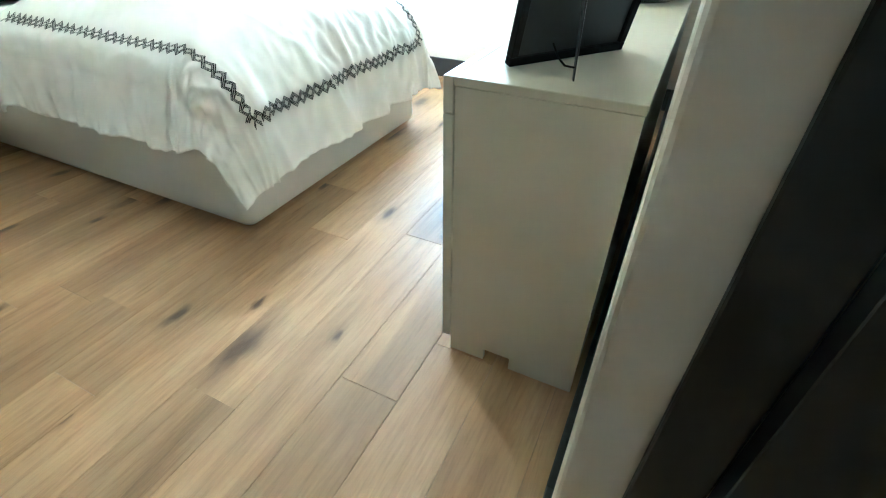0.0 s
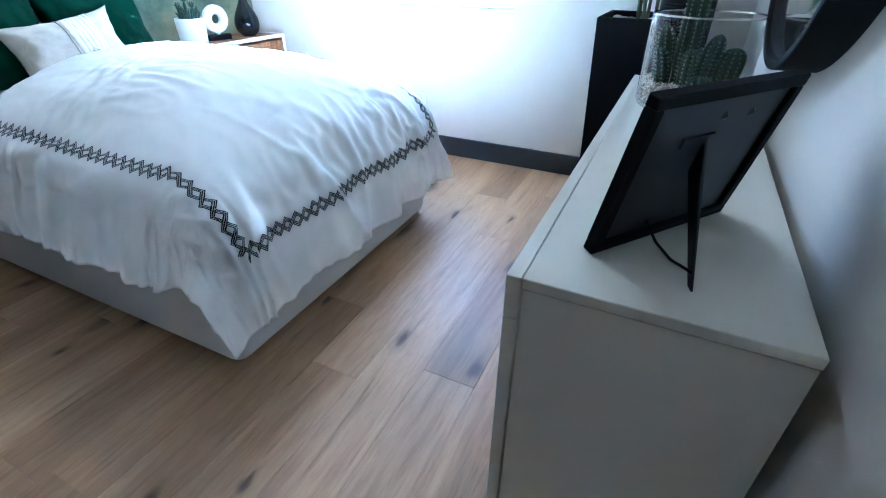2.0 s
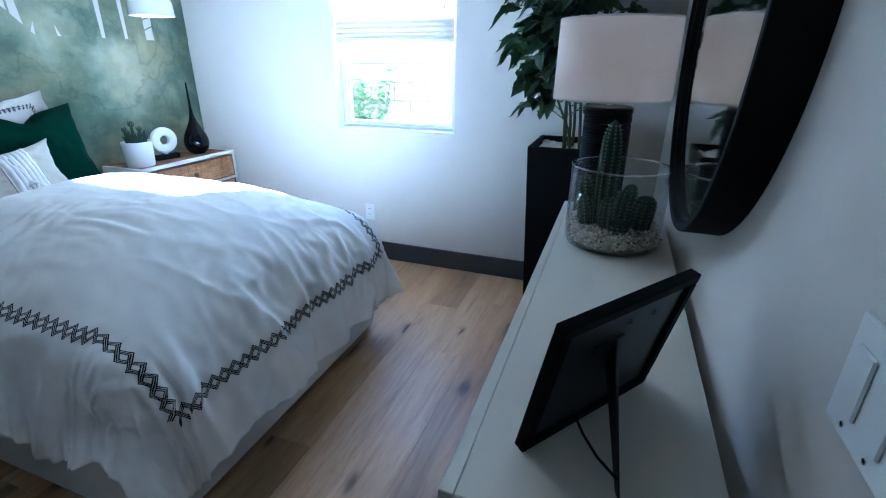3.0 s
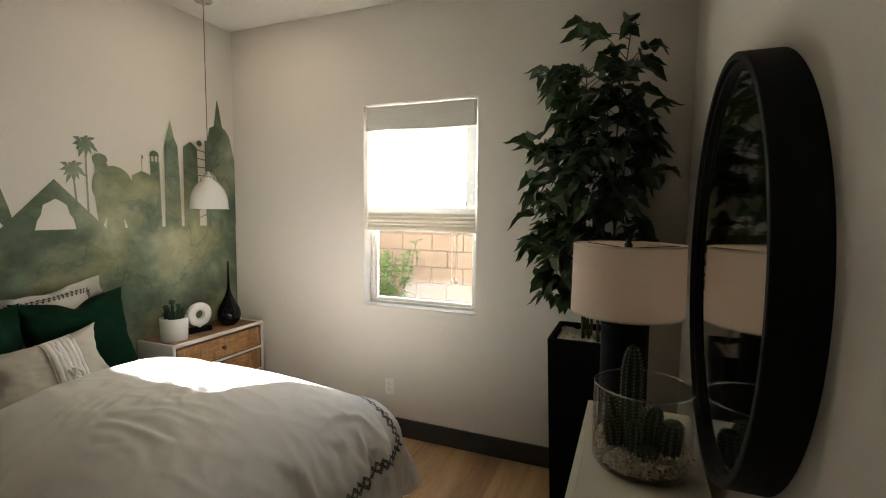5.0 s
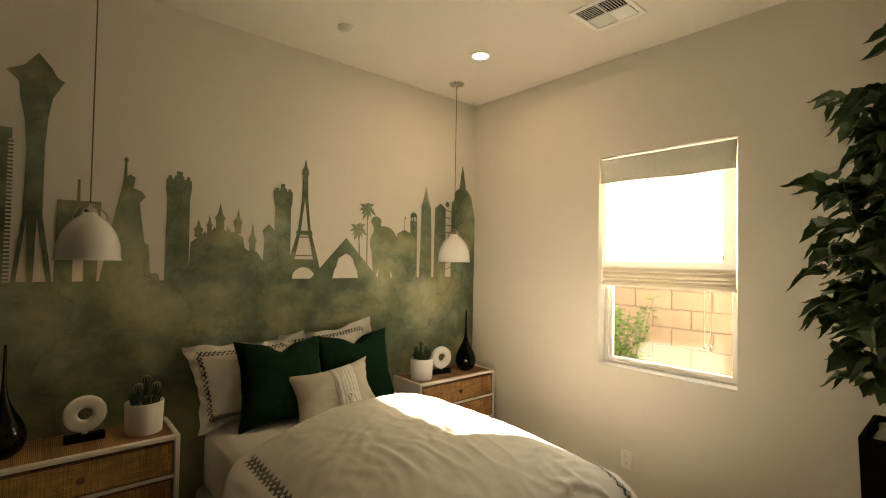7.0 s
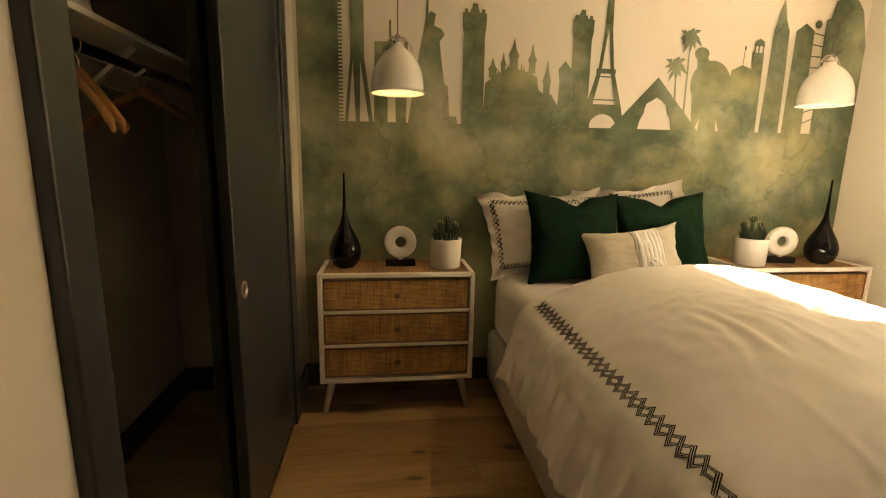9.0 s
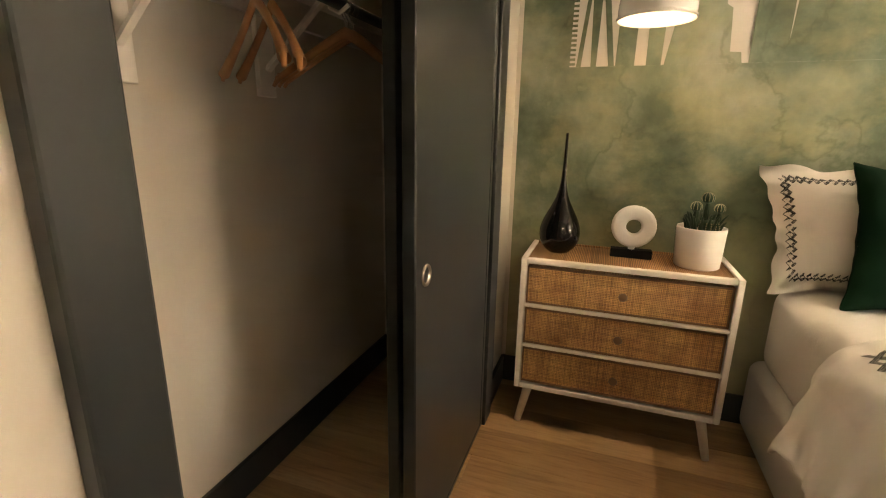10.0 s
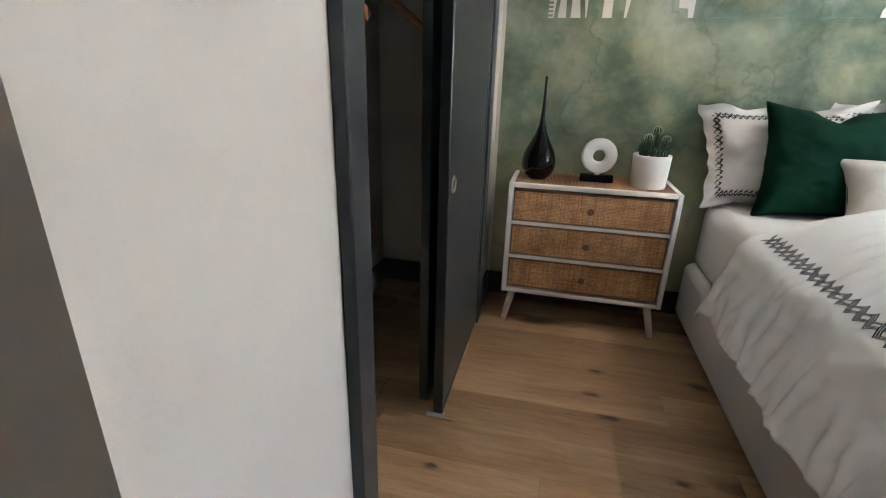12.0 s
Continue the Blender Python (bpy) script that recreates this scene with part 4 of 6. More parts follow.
def teardrop_vase(m):
    v = empty("vase", m, "glossy black teardrop vase with a long thin neck", "vase", "black vases")
    keys = [(0.0, 0.042), (0.025, 0.066), (0.06, 0.0795), (0.1, 0.079), (0.14, 0.066), (0.185, 0.043), (0.225, 0.025), (0.27, 0.0135), (0.33, 0.0082), (0.40, 0.006), (0.475, 0.005)]
    def f(t):
        z = t * 0.475
        i = max(k for k in range(len(keys) - 1) if keys[k][0] <= z + 1e-9)
        (z0, r0), (z1, r1) = keys[i], keys[i + 1]
        before, after = keys[max(0, i - 1)], keys[min(len(keys) - 1, i + 2)]
        s = (z - z0) / (z1 - z0)
        m0 = (r1 - before[1]) / (z1 - before[0]) * (z1 - z0)
        m1 = (after[1] - r0) / (after[0] - z0) * (z1 - z0)
        return ((2 * s ** 3 - 3 * s * s + 1) * r0 + (s ** 3 - 2 * s * s + s) * m0 + (3 * s * s - 2 * s ** 3) * r1 + (s ** 3 - s * s) * m1, z)
    part("body", lathe([(0, 0)] + smooth_profile(f, 60) + [(0.003, 0.472), (0, 0.44)], 48), M_GLOSS, v, "", True)
    return v


def ring_sculpture(m):
    r = empty("ring_sculpture", m, "white stone ring sculpture on a black base", "sculpture", "ring sculptures")
    part("base", box(-0.022, 0.022, -0.077, 0.077, 0, 0.034, 0.003, 2), M_MATTE, r, "matte black block base")
    bm = bmesh.new()
    prof = []
    for i in range(24):
        t = 2 * math.pi * i / 24
        c, s = math.cos(t), math.sin(t)
        prof.append((0.0555 + 0.0275 * math.copysign(abs(c) ** 0.55, c), 0.019 * math.copysign(abs(s) ** 0.55, s)))
    rings = [[bm.verts.new((x, rad * math.cos(2 * math.pi * k / 56), rad * math.sin(2 * math.pi * k / 56))) for rad, x in prof] for k in range(56)]
    for k in range(56):
        a, b = rings[k], rings[(k + 1) % 56]
        for i in range(24):
            bm.faces.new((a[i], b[i], b[(i + 1) % 24], a[(i + 1) % 24]))
    bmesh.ops.transform(bm, matrix=pose(0, 0, 0.034 + 0.008 + 0.0825), verts=bm.verts)
    part("ring", bm, M_STONE, r, "", True)
    part("peg", lathe([(0, 0.03), (0.012, 0.034), (0.014, 0.046), (0, 0.05)], 14), M_STONE, r, "", True)
    return r


def cactus_column(h, r, ribs=9, lean=0.0, bm=None, at=(0, 0, 0)):
    own = bmesh.new()
    rows, steps = 22, ribs * 4
    prev = None
    for j in range(rows + 1):
        t = j / rows
        rad = r * (0.86 + 0.14 * math.sin(t * math.pi)) * math.sqrt(max(0, 1 - max(0, (t - 0.72) / 0.28) ** 2))
        ring = []
        for k in range(steps):
            a = 2 * math.pi * k / steps
            q = max(rad, 0.0005) * (1 + 0.24 * math.cos(a * ribs))
            ring.append(own.verts.new((at[0] + q * math.cos(a) + lean * t * t * h, at[1] + q * math.sin(a), at[2] + t * h)))
        if prev:
            for k in range(steps):
                own.faces.new((prev[k], prev[(k + 1) % steps], ring[(k + 1) % steps], ring[k]))
        prev = ring
    return join(bm, own)


def spines(h, r, ribs, lean=0.0, at=(0, 0, 0), length=0.006, every=0.014):
    own = bmesh.new()
    for k in range(ribs):
        a = 2 * math.pi * k / ribs
        for j in range(1, int(h / every)):
            t = j * every / h
            rad = r * 1.23 * (0.86 + 0.14 * math.sin(t * math.pi)) * math.sqrt(max(0.02, 1 - max(0, (t - 0.72) / 0.28) ** 2))
            c = Vector((at[0] + rad * math.cos(a) + lean * t * t * h, at[1] + rad * math.sin(a), at[2] + t * h))
            for s in (-0.9, 0, 0.9):
                tip = c + Vector((math.cos(a + s), math.sin(a + s), 0.35 - abs(s) * 0.4)) * length
                side = Vector((-math.sin(a + s), math.cos(a + s), 0)) * 0.0009
                own.faces.new((own.verts.new(c - side), own.verts.new(c + side), own.verts.new(tip)))
            dot = [c + Vector((0.002 * math.cos(a), 0.002 * math.sin(a), 0)) + q for q in (Vector((0, 0, 0.003)), Vector((-math.sin(a), math.cos(a), 0)) * 0.0026, Vector((0, 0, -0.003)), Vector((math.sin(a), -math.cos(a), 0)) * 0.0026)]
            own.faces.new([own.verts.new(p) for p in dot])
    return own


def cactus_pot(m):
    p = empty("cactus_pot", m, "white ceramic pot planted with small green cacti", "potted cactus", "potted cacti")
    part("pot", lathe([(0, 0), (0.074, 0), (0.078, 0.004), (0.084, 0.145), (0.083, 0.15), (0.078, 0.15), (0.076, 0.135), (0, 0.132)], 48), M_CERAM, p, "", True)
    part("gravel", lathe([(0, 0.142), (0.05, 0.141), (0.0765, 0.135)], 24), M_GRAVEL, p, "", True)
    rnd = random.Random(4)
    # grafted cacti: a thin stem with a striped ball on top
    for x, y, h, r in ((0.0, 0.006, 0.115, 0.020), (0.012, 0.046, 0.082, 0.017), (0.014, -0.030, 0.085, 0.018)):
        c = part("cactus", cactus_column(h, 0.0085, 6, 0.04, None, (x, y, 0.13)), M_CACTUS, p, "", True)
        ball = bmesh.new()
        bmesh.ops.create_uvsphere(ball, u_segments=40, v_segments=14, radius=r)
        for v in ball.verts:
            k = 1 + 0.09 * math.cos(10 * math.atan2(v.co.y, v.co.x))
            v.co.x, v.co.y = v.co.x * k, v.co.y * k
        bmesh.ops.transform(ball, matrix=pose(x, y, 0.13 + h + r * 0.55), verts=ball.verts)
        part("cactus_head", ball, M_CACTUS, c, "ribbed green ball", True)
        lines = bmesh.new()
        for k in range(10):
            e = 2 * math.pi * k / 10
            rod([(x + r * 1.10 * math.cos(e) * math.sin(q), y + r * 1.10 * math.sin(e) * math.sin(q), 0.13 + h + r * 0.55 + r * 1.02 * math.cos(q)) for q in (0.25, 0.7, 1.15, 1.6, 2.05)], 0.0011, 4, lines)
        part("spine", lines, M_SPINE, c, "pale spine rows")
    # pointed shoots that lean outwards
    for k in range(26):
        e = k * 2.4
        r0 = 0.018 + 0.046 * ((k * 0.37) % 1)
        ln = 0.045 + 0.035 * rnd.random()
        lean = 0.25 + 7.0 * r0 + rnd.uniform(-0.15, 0.15)
        pts = [(math.cos(e) * (r0 + ln * lean * t * t * 0.6), math.sin(e) * (r0 + ln * lean * t * t * 0.6), 0.132 + ln * t) for t in (0, 0.3, 0.6, 0.85, 1.0)]
        part("cactus", rod(pts, 0.0085, 8, None, 0.25), M_CACTUS, p, "", True)
    c = part("cactus", cactus_column(0.05, 0.028, 14, 0, None, (0.035, 0.016, 0.132)), M_CACTUS, p, "", True)
    part("spine", spines(0.05, 0.028, 14, 0, (0.035, 0.016, 0.132), 0.004, 0.008), M_SPINE, c, "pale spines")
    return p


ZN = 0.7155
va = teardrop_vase(pose(-3.06, 0.352, ZN))
ri = ring_sculpture(pose(-3.075, 0.632, ZN))
po = cactus_pot(pose(-3.04, 0.862, ZN))
copy_thing(va, pose(-3.03, 3.04, ZN))
copy_thing(ri, pose(-3.05, 2.80, ZN, 0, 0, -12))
copy_thing(po, pose(-3.02, 2.585, ZN, 0, 0, 140))


def pendant(m):
    """A domed enamel pendant on a cord; origin at the centre of its rim."""
    p = empty("pendant_lamp", m, "white enamel dome pendant lamp on a thin cord, lit", "pendant lamp", "pendant lamps")
    top = ZC - m.translation.z
    prof = [(0.121 * math.cos(math.pi / 2 * (t / 24) ** 1.35) ** 0.62 if t < 24 else 0.03, 0.205 * t / 24) for t in range(24)]
    prof = [(max(r, 0.03), z) for r, z in prof]
    body = [(0.124, -0.006), (0.126, 0.0), (0.122, 0.004)] + prof[1:] + [(0.03, 0.207), (0, 0.207)]
    inner = [(0.119, -0.006)] + [(max(0.0, r - 0.004), z - 0.003) for r, z in prof[1:]] + [(0, 0.2)]
    part("shade", lathe(body, 48), M_ENAMEL, p, "white enamel dome shade", True)
    part("lining", lathe(inner[::-1], 48), M_WHITE, p, "", True)
    part("cap", lathe([(0.03, 0.205), (0.031, 0.222), (0.012, 0.232), (0.008, 0.25), (0, 0.25)], 24), M_CHROME, p, "chrome cap", True)
    bail = rod([(0, -0.062, 0.175), (0, -0.06, 0.2), (0, -0.03, 0.236), (0, 0, 0.245), (0, 0.03, 0.236), (0, 0.06, 0.2), (0, 0.062, 0.175)], 0.0035, 8)
    part("bail", bail, M_CHROME, p, "bent chrome bail", True)
    part("cord", rod([(0, 0, 0.24), (0, 0, top - 0.02)], 0.0028, 8), M_CORD, p)
    part("canopy", lathe([(0, top), (0.061, top), (0.061, top - 0.012), (0.052, top - 0.022), (0.01, top - 0.026), (0.007, top - 0.05), (0, top - 0.05)], 36), M_CHROME, p, "round chrome ceiling canopy", True)
    part("bulb", lathe([(0, 0.03), (0.022, 0.04), (0.03, 0.06), (0.026, 0.085), (0.013, 0.11), (0.013, 0.14), (0, 0.14)], 24), M_BULB, p, "glowing warm bulb", True)
    return p


pe = pendant(pose(-2.946, 0.615, 1.563))
copy_thing(pe, pose(-2.946, 2.82, 1.578))
for y, z in ((0.615, 1.60), (2.82, 1.615)):
    lamp("pendant_glow", "POINT", pose(-2.946, y, z), 0.026, (1, 0.7, 0.4), radius=0.03)


# ceiling fixtures
can = empty("downlight", pose(-2.48, 2.603, ZC), "round recessed ceiling downlight with a white trim, lit", "downlight")
part("trim", lathe([(0.047, -0.001), (0.05, -0.006), (0.062, -0.006), (0.068, 0.0)], 40), M_PLAST, can, "", True)
part("lens", lathe([(0, -0.003), (0.048, -0.003)], 40), M_CAN, can, "glowing lens")
lamp("downlight_beam", "AREA", look((-2.48, 2.603, ZC - 0.012), (-2.48, 2.603, 0)), 0.28, (1, 0.83, 0.6), size=0.09)
smoke = empty("smoke_detector", pose(-2.745, 1.755, ZC), "round white ceiling smoke detector", "smoke detector")
part("base", lathe([(0, 0), (0.045, 0), (0.045, -0.01), (0.038, -0.012)][::-1], 32), M_PLAST, smoke, "", True)
part("cover", lathe([(0, -0.03), (0.03, -0.029), (0.037, -0.022), (0.038, -0.01)], 32), M_PLAST, smoke, "", True)

vent = empty("ceiling_vent", pose(-1.64, 2.72, ZC), "white square ceiling air vent with slats turned four ways", "air vent")
bm = bmesh.new()
S = 0.148
for a in ((-S, S, S - 0.028, S), (-S, S, -S, -S + 0.028), (-S, -S + 0.028, -S + 0.028, S - 0.028), (S - 0.028, S, -S + 0.028, S - 0.028)):
    box(a[0], a[1], a[2], a[3], -0.009, -0.0005, 0.002, 1, bm)
part("frame", bm, M_PLAST, vent)
# no duct is cut: a black sheet behind the slats gives its shade
part("backing", box(-S + 0.02, S - 0.02, -S + 0.02, S - 0.02, -0.002, -0.0006), M_MATTE, vent, "black sheet standing in for the shaded duct")
slat = box(-0.054, 0.054, -0.0065, 0.0065, -0.0006, 0.0006)
mesh_slat = bpy.data.meshes.new("slat")
slat.to_mesh(mesh_slat)
slat.free()
mesh_slat.materials.append(M_PLAST)
for qx, qy, turn in ((-1, -1, 0), (1, -1, 90), (1, 1, 0), (-1, 1, 90)):
    tilt = 24 if qx * qy > 0 else -38
    for k in range(7):
        o = (k - 3) * 0.0155
        s = new("slat", mesh_slat)
        s.parent = vent
        s.matrix_local = pose(qx * 0.0595 + (0 if turn == 0 else o), qy * 0.0595 + (o if turn == 0 else 0), -0.006, 0, 0, turn) @ pose(0, 0, 0, tilt if qx < 0 else -tilt)
part("crossbar", box(-S + 0.02, S - 0.02, -0.004, 0.004, -0.009, -0.003, bm=box(-0.004, 0.004, -S + 0.02, S - 0.02, -0.009, -0.003)), M_PLAST, vent)


# wall plates
def outlet(m):
    o = empty("wall_outlet", m, "white duplex wall outlet", "outlet")
    part("plate", box(-0.035, 0.035, -0.006, 0, -0.058, 0.058, 0.003, 2), M_PLAST, o)
    for z in (-0.02, 0.02):
        r = part("socket", box(-0.016, 0.016, -0.0085, -0.005, z - 0.013, z + 0.013, 0.004, 2), M_PLAST, o)
        for dx in (-0.006, 0.006):
            part("slot", box(dx - 0.001, dx + 0.001, -0.0092, -0.008, z - 0.002, z + 0.007), M_MATTE, r)
    return o


outlet(pose(-1.811, YN, 0.343))
sw = empty("light_switch", pose(XE, 0.955, 1.063, 0, 0, -90), "white double rocker light switch plate", "light switch")
part("plate", box(-0.058, 0.058, -0.006, 0, -0.06, 0.06, 0.003, 2), M_PLAST, sw)
for dx in (-0.024, 0.024):
    rk = box(dx - 0.0165, dx + 0.0165, -0.0095, -0.005, -0.034, 0.034, 0.002, 1)
    part("rocker", rk, M_PLAST, sw)
    part("screw", lathe([(0, 0.0075), (0.003, 0.007), (0.0035, 0.005)], 12, (0, 0, 0)), M_CHROME, sw).matrix_local = pose(dx, 0, -0.047, 90)


# dresser
def dresser():
    X0, X1, Y0, Y1, H = -0.419, -0.037, 0.965, 2.507, 0.78
    d = empty("dresser", pose(X0, Y0, 0), "low off-white lacquered dresser with plain drawers", "dresser")
    D, L = X1 - X0, Y1 - Y0
    part("top", box(0.024, D, 0, L, H - 0.018, H, 0.0015, 1), M_LACQ, d)
    part("front_edge", box(0, 0.0235, 0, L, H - 0.075, H, 0.0015, 1), M_LACQ, d)
    for y in (0.0015, L - 0.0165):
        bm = bmesh.new()
        pts = [(0.0265, 0), (0.128, 0), (0.128, 0.042), (0.205, 0.042), (0.205, 0), (D - 0.002, 0), (D - 0.002, H - 0.0195), (0.0265, H - 0.0195)]
        lo = [bm.verts.new((x, y, z)) for x, z in pts]
        hi = [bm.verts.new((x, y + 0.015, z)) for x, z in pts]
        bm.faces.new(lo)
        bm.faces.new(hi[::-1])
        for i in range(8):
            j = (i + 1) % 8
            bm.faces.new((lo[j], lo[i], hi[i], hi[j]))
        part("side_panel", bm, M_LACQ, d)
    part("back_panel", box(D - 0.008, D - 0.003, 0.018, L - 0.018, 0.05, H - 0.02), M_LACQ, d)
    part("plinth", box(0.05, 0.065, 0.018, L - 0.018, 0, 0.06), M_LACQ, d)
    for y in (0, L - 0.02):
        part("front_stile", box(0, 0.0235, y, y + 0.02, 0.05, H - 0.0765, 0.0015, 1), M_LACQ, d)
    for c in range(2):
        for r in range(3):
            y0, z0 = 0.0225 + c * (L / 2 - 0.0215), 0.052 + r * 0.2165
            part("drawer", box(0.003, 0.024, y0, y0 + L / 2 - 0.0255, z0, z0 + 0.2125, 0.0015, 1), M_LACQ, d)
    return d


dresser()


def photo_frame():
    base = Vector((-0.2375, 1.2, 0.78))
    yaw = math.degrees(math.atan2(0.808, 0.589)) - 90
    p = empty("photo_frame", pose(*base, 0, 0, yaw), "black picture frame seen from its back, propped on an easel strut", "picture frame")
    # local y along the frame's foot, local +x towards its back
    tilt = pose(0, 0, 0.0015, 0, 13, 0)
    def leaned(bm, m=Matrix()):
        bmesh.ops.transform(bm, matrix=tilt @ m, verts=bm.verts)
        return bm
    part("moulding", leaned(frame_bm(0.308, 0.252, 0.018, 0.02), pose(-0.01, 0, 0.126)), M_MATTE, p)
    part("backing_board", leaned(box(-0.002, 0.002, -0.137, 0.137, 0.017, 0.235)), M_BOARD, p)
    g = part("pane", leaned(box(-0.008, -0.006, -0.137, 0.137, 0.017, 0.235)), M_GLASS, p)
    st = bmesh.new()
    st.faces.new([st.verts.new(v) for v in ((0.024, -0.002, 0.118), (0.132, -0.094, 0.002), (0.143, -0.102, 0.0015), (0.043, -0.012, 0.172), (0.034, -0.002, 0.176))])
    so = part("strut", st, M_SATIN, p, "black easel strut")
    so.modifiers.new("thick", "SOLIDIFY").thickness = 0.003
    # dark bar: the hinge, drawn out sideways to include its shadow on the board
    part("hinge_and_shadow", leaned(box(0.002, 0.006, -0.06, 0.004, 0.165, 0.18)), M_SATIN, p)
    part("ribbon", rod([(0.012, -0.05, 0.035), (0.045, -0.06, 0.016), (0.085, -0.075, 0.012), (0.13, -0.092, 0.022)], 0.0022, 6), M_MATTE, p, "thin black ribbon")
    bm = None
    for dy, z in ((0.0, 0.208), (0.06, 0.205)):
        h = lathe([(0.004, -0.0015), (0.0075, 0), (0.004, 0.0015)], 12)
        bmesh.ops.transform(h, matrix=tilt @ pose(0.007, dy, z, 0, 90), verts=h.verts)
        part("hanger_ring", h, M_SATIN, p)
    return p


photo_frame()


def cactus_jar():
    j = empty("cactus_jar", pose(-0.222, 2.055, 0.78), "clear glass jar with cacti standing in white gravel", "terrarium")
    R = 0.148
    out = [(0, 0.002), (R - 0.02, 0.002), (R - 0.006, 0.008), (R, 0.022), (R, 0.255), (R - 0.002, 0.258), (R - 0.004, 0.255), (R - 0.004, 0.026), (R - 0.012, 0.014), (0, 0.014)]
    g = part("jar", lathe(out, 96), M_JAR, j, "clear glass cylinder", True)
    g.visible_shadow = False
    part("rim", lathe([(R - 0.0045, 0.254), (R + 0.0006, 0.254), (R + 0.0012, 0.257), (R - 0.002, 0.2595), (R - 0.005, 0.257), (R - 0.0045, 0.254)], 96), M_RIM, j, "thick glass rim", True).visible_shadow = False
    rnd = random.Random(8)
    bm = lathe([(0, 0.015), (R - 0.02, 0.016), (R - 0.009, 0.03), (R - 0.009, 0.07), (0.06, 0.078), (0, 0.082)], 40)
    for k in range(1500):
        a = rnd.random() * 2 * math.pi
        if k < 800:
            rr, z = R - 0.0085, 0.022 + rnd.random() * 0.055
        else:
            rr, z = (R - 0.011) * math.sqrt(rnd.random()), 0.079
        s = 0.0035 + 0.003 * rnd.random()
        c = Vector((rr * math.cos(a), rr * math.sin(a), z))
        vs = [bm.verts.new(c + Vector(q) * s * (0.8 + 0.4 * rnd.random())) for q in ((1, 0, 0), (-1, 0, 0), (0, 1, 0), (0, -1, 0), (0, 0, 1), (0, 0, -1))]
        for i0, i1, i2 in ((0, 2, 4), (2, 1, 4), (1, 3, 4), (3, 0, 4), (2, 0, 5), (1, 2, 5), (3, 1, 5), (0, 3, 5)):
            bm.faces.new((vs[i0], vs[i1], vs[i2]))
    tagged(part("gravel", bm, M_CHIPS, j, "pale gravel"), kind="stuff")
    plants = ((-0.035, -0.055, 0.325, 0.025, 9, 0), (-0.088, -0.02, 0.155, 0.022, 8, -0.1), (-0.083, -0.072, 0.10, 0.018, 8, -0.2), (-0.022, -0.095, 0.105, 0.018, 9, 0.0), (0.025, -0.05, 0.14, 0.022, 9, 0.1), (0.074, -0.062, 0.11, 0.03, 12, 0.1), (0.03, 0.04, 0.1, 0.026, 9, 0), (-0.02, 0.06, 0.09, 0.03, 9, 0.0), (0.014, -0.108, 0.038, 0.027, 12, 0))
    for x, y, h, r, ribs, lean in plants:
        c = part("cactus", cactus_column(h, r, ribs, lean, None, (x, y, 0.074)), M_CACTUS, j, "ribbed dark green cactus", True)
        part("spine", spines(h, r, ribs, lean, (x, y, 0.074), 0.010, 0.011), M_SPINE, c, "pale spines")
    return j


cactus_jar()


def table_lamp():
    t = empty("table_lamp", pose(-0.285, 2.29, 0.78), "black ribbed table lamp with a wide off-white drum shade", "table lamp")
    prof = []
    n = 44
    for k in range(n * 3 + 1):
        z = 0.012 + 0.398 * k / (n * 3)
        prof.append((0.079 + (0.0035 if k % 3 == 1 else 0.0), z))
    part("base", lathe([(0, 0.0), (0.083, 0.0), (0.083, 0.012)] + prof + [(0.07, 0.413), (0, 0.415)], 40), M_MATTE, t, "ribbed matte black cylinder")
    part("neck", lathe([(0.009, 0.412), (0.009, 0.44), (0, 0.44)], 16), M_CHROME, t, "", True)
    sh = part("shade", lathe([(0.191, 0.436), (0.193, 0.437), (0.190, 0.682), (0.188, 0.682)], 64), M_LAMPSHADE, t, "off-white linen drum shade", True)
    for z, r in ((0.437, 0.192), (0.681, 0.189)):
        part("rim", lathe([(r - 0.001, z - 0.003), (r + 0.0015, z - 0.003), (r + 0.0015, z + 0.003), (r - 0.001, z + 0.003), (r - 0.001, z - 0.003)], 64), M_LINEN, sh)
    spider = rod([(0, 0, 0.44), (0, 0, 0.665)], 0.0025, 8)
    for k in range(3):
        a = 2 * math.pi * k / 3 + 0.4
        rod([(0, 0, 0.668), (0.188 * math.cos(a), 0.188 * math.sin(a), 0.678)], 0.0018, 6, spider)
    part("spider", spider, M_SATIN, t, "black wire spider")
    part("finial", lathe([(0, 0.665), (0.013, 0.667), (0.014, 0.685), (0.008, 0.69), (0.012, 0.7), (0, 0.706)], 18), M_SATIN, t, "black finial", True)
    part("bulb", lathe([(0, 0.44), (0.014, 0.45), (0.014, 0.48), (0.03, 0.52), (0.026, 0.555), (0, 0.57)], 20), M_BULB, t, "glowing warm bulb", True)
    part("power_cord", rod([(0.06, 0.0, 0.006), (0.12, -0.03, 0.004), (0.19, -0.12, 0.004), (0.225, -0.16, 0.0035)], 0.003, 6), M_CORD, t, "thin dark power cord", True)
    return t


table_lamp()
lamp("table_lamp_glow", "POINT", pose(-0.285, 2.29, 1.3), 0.1, (1, 0.72, 0.46), radius=0.03)


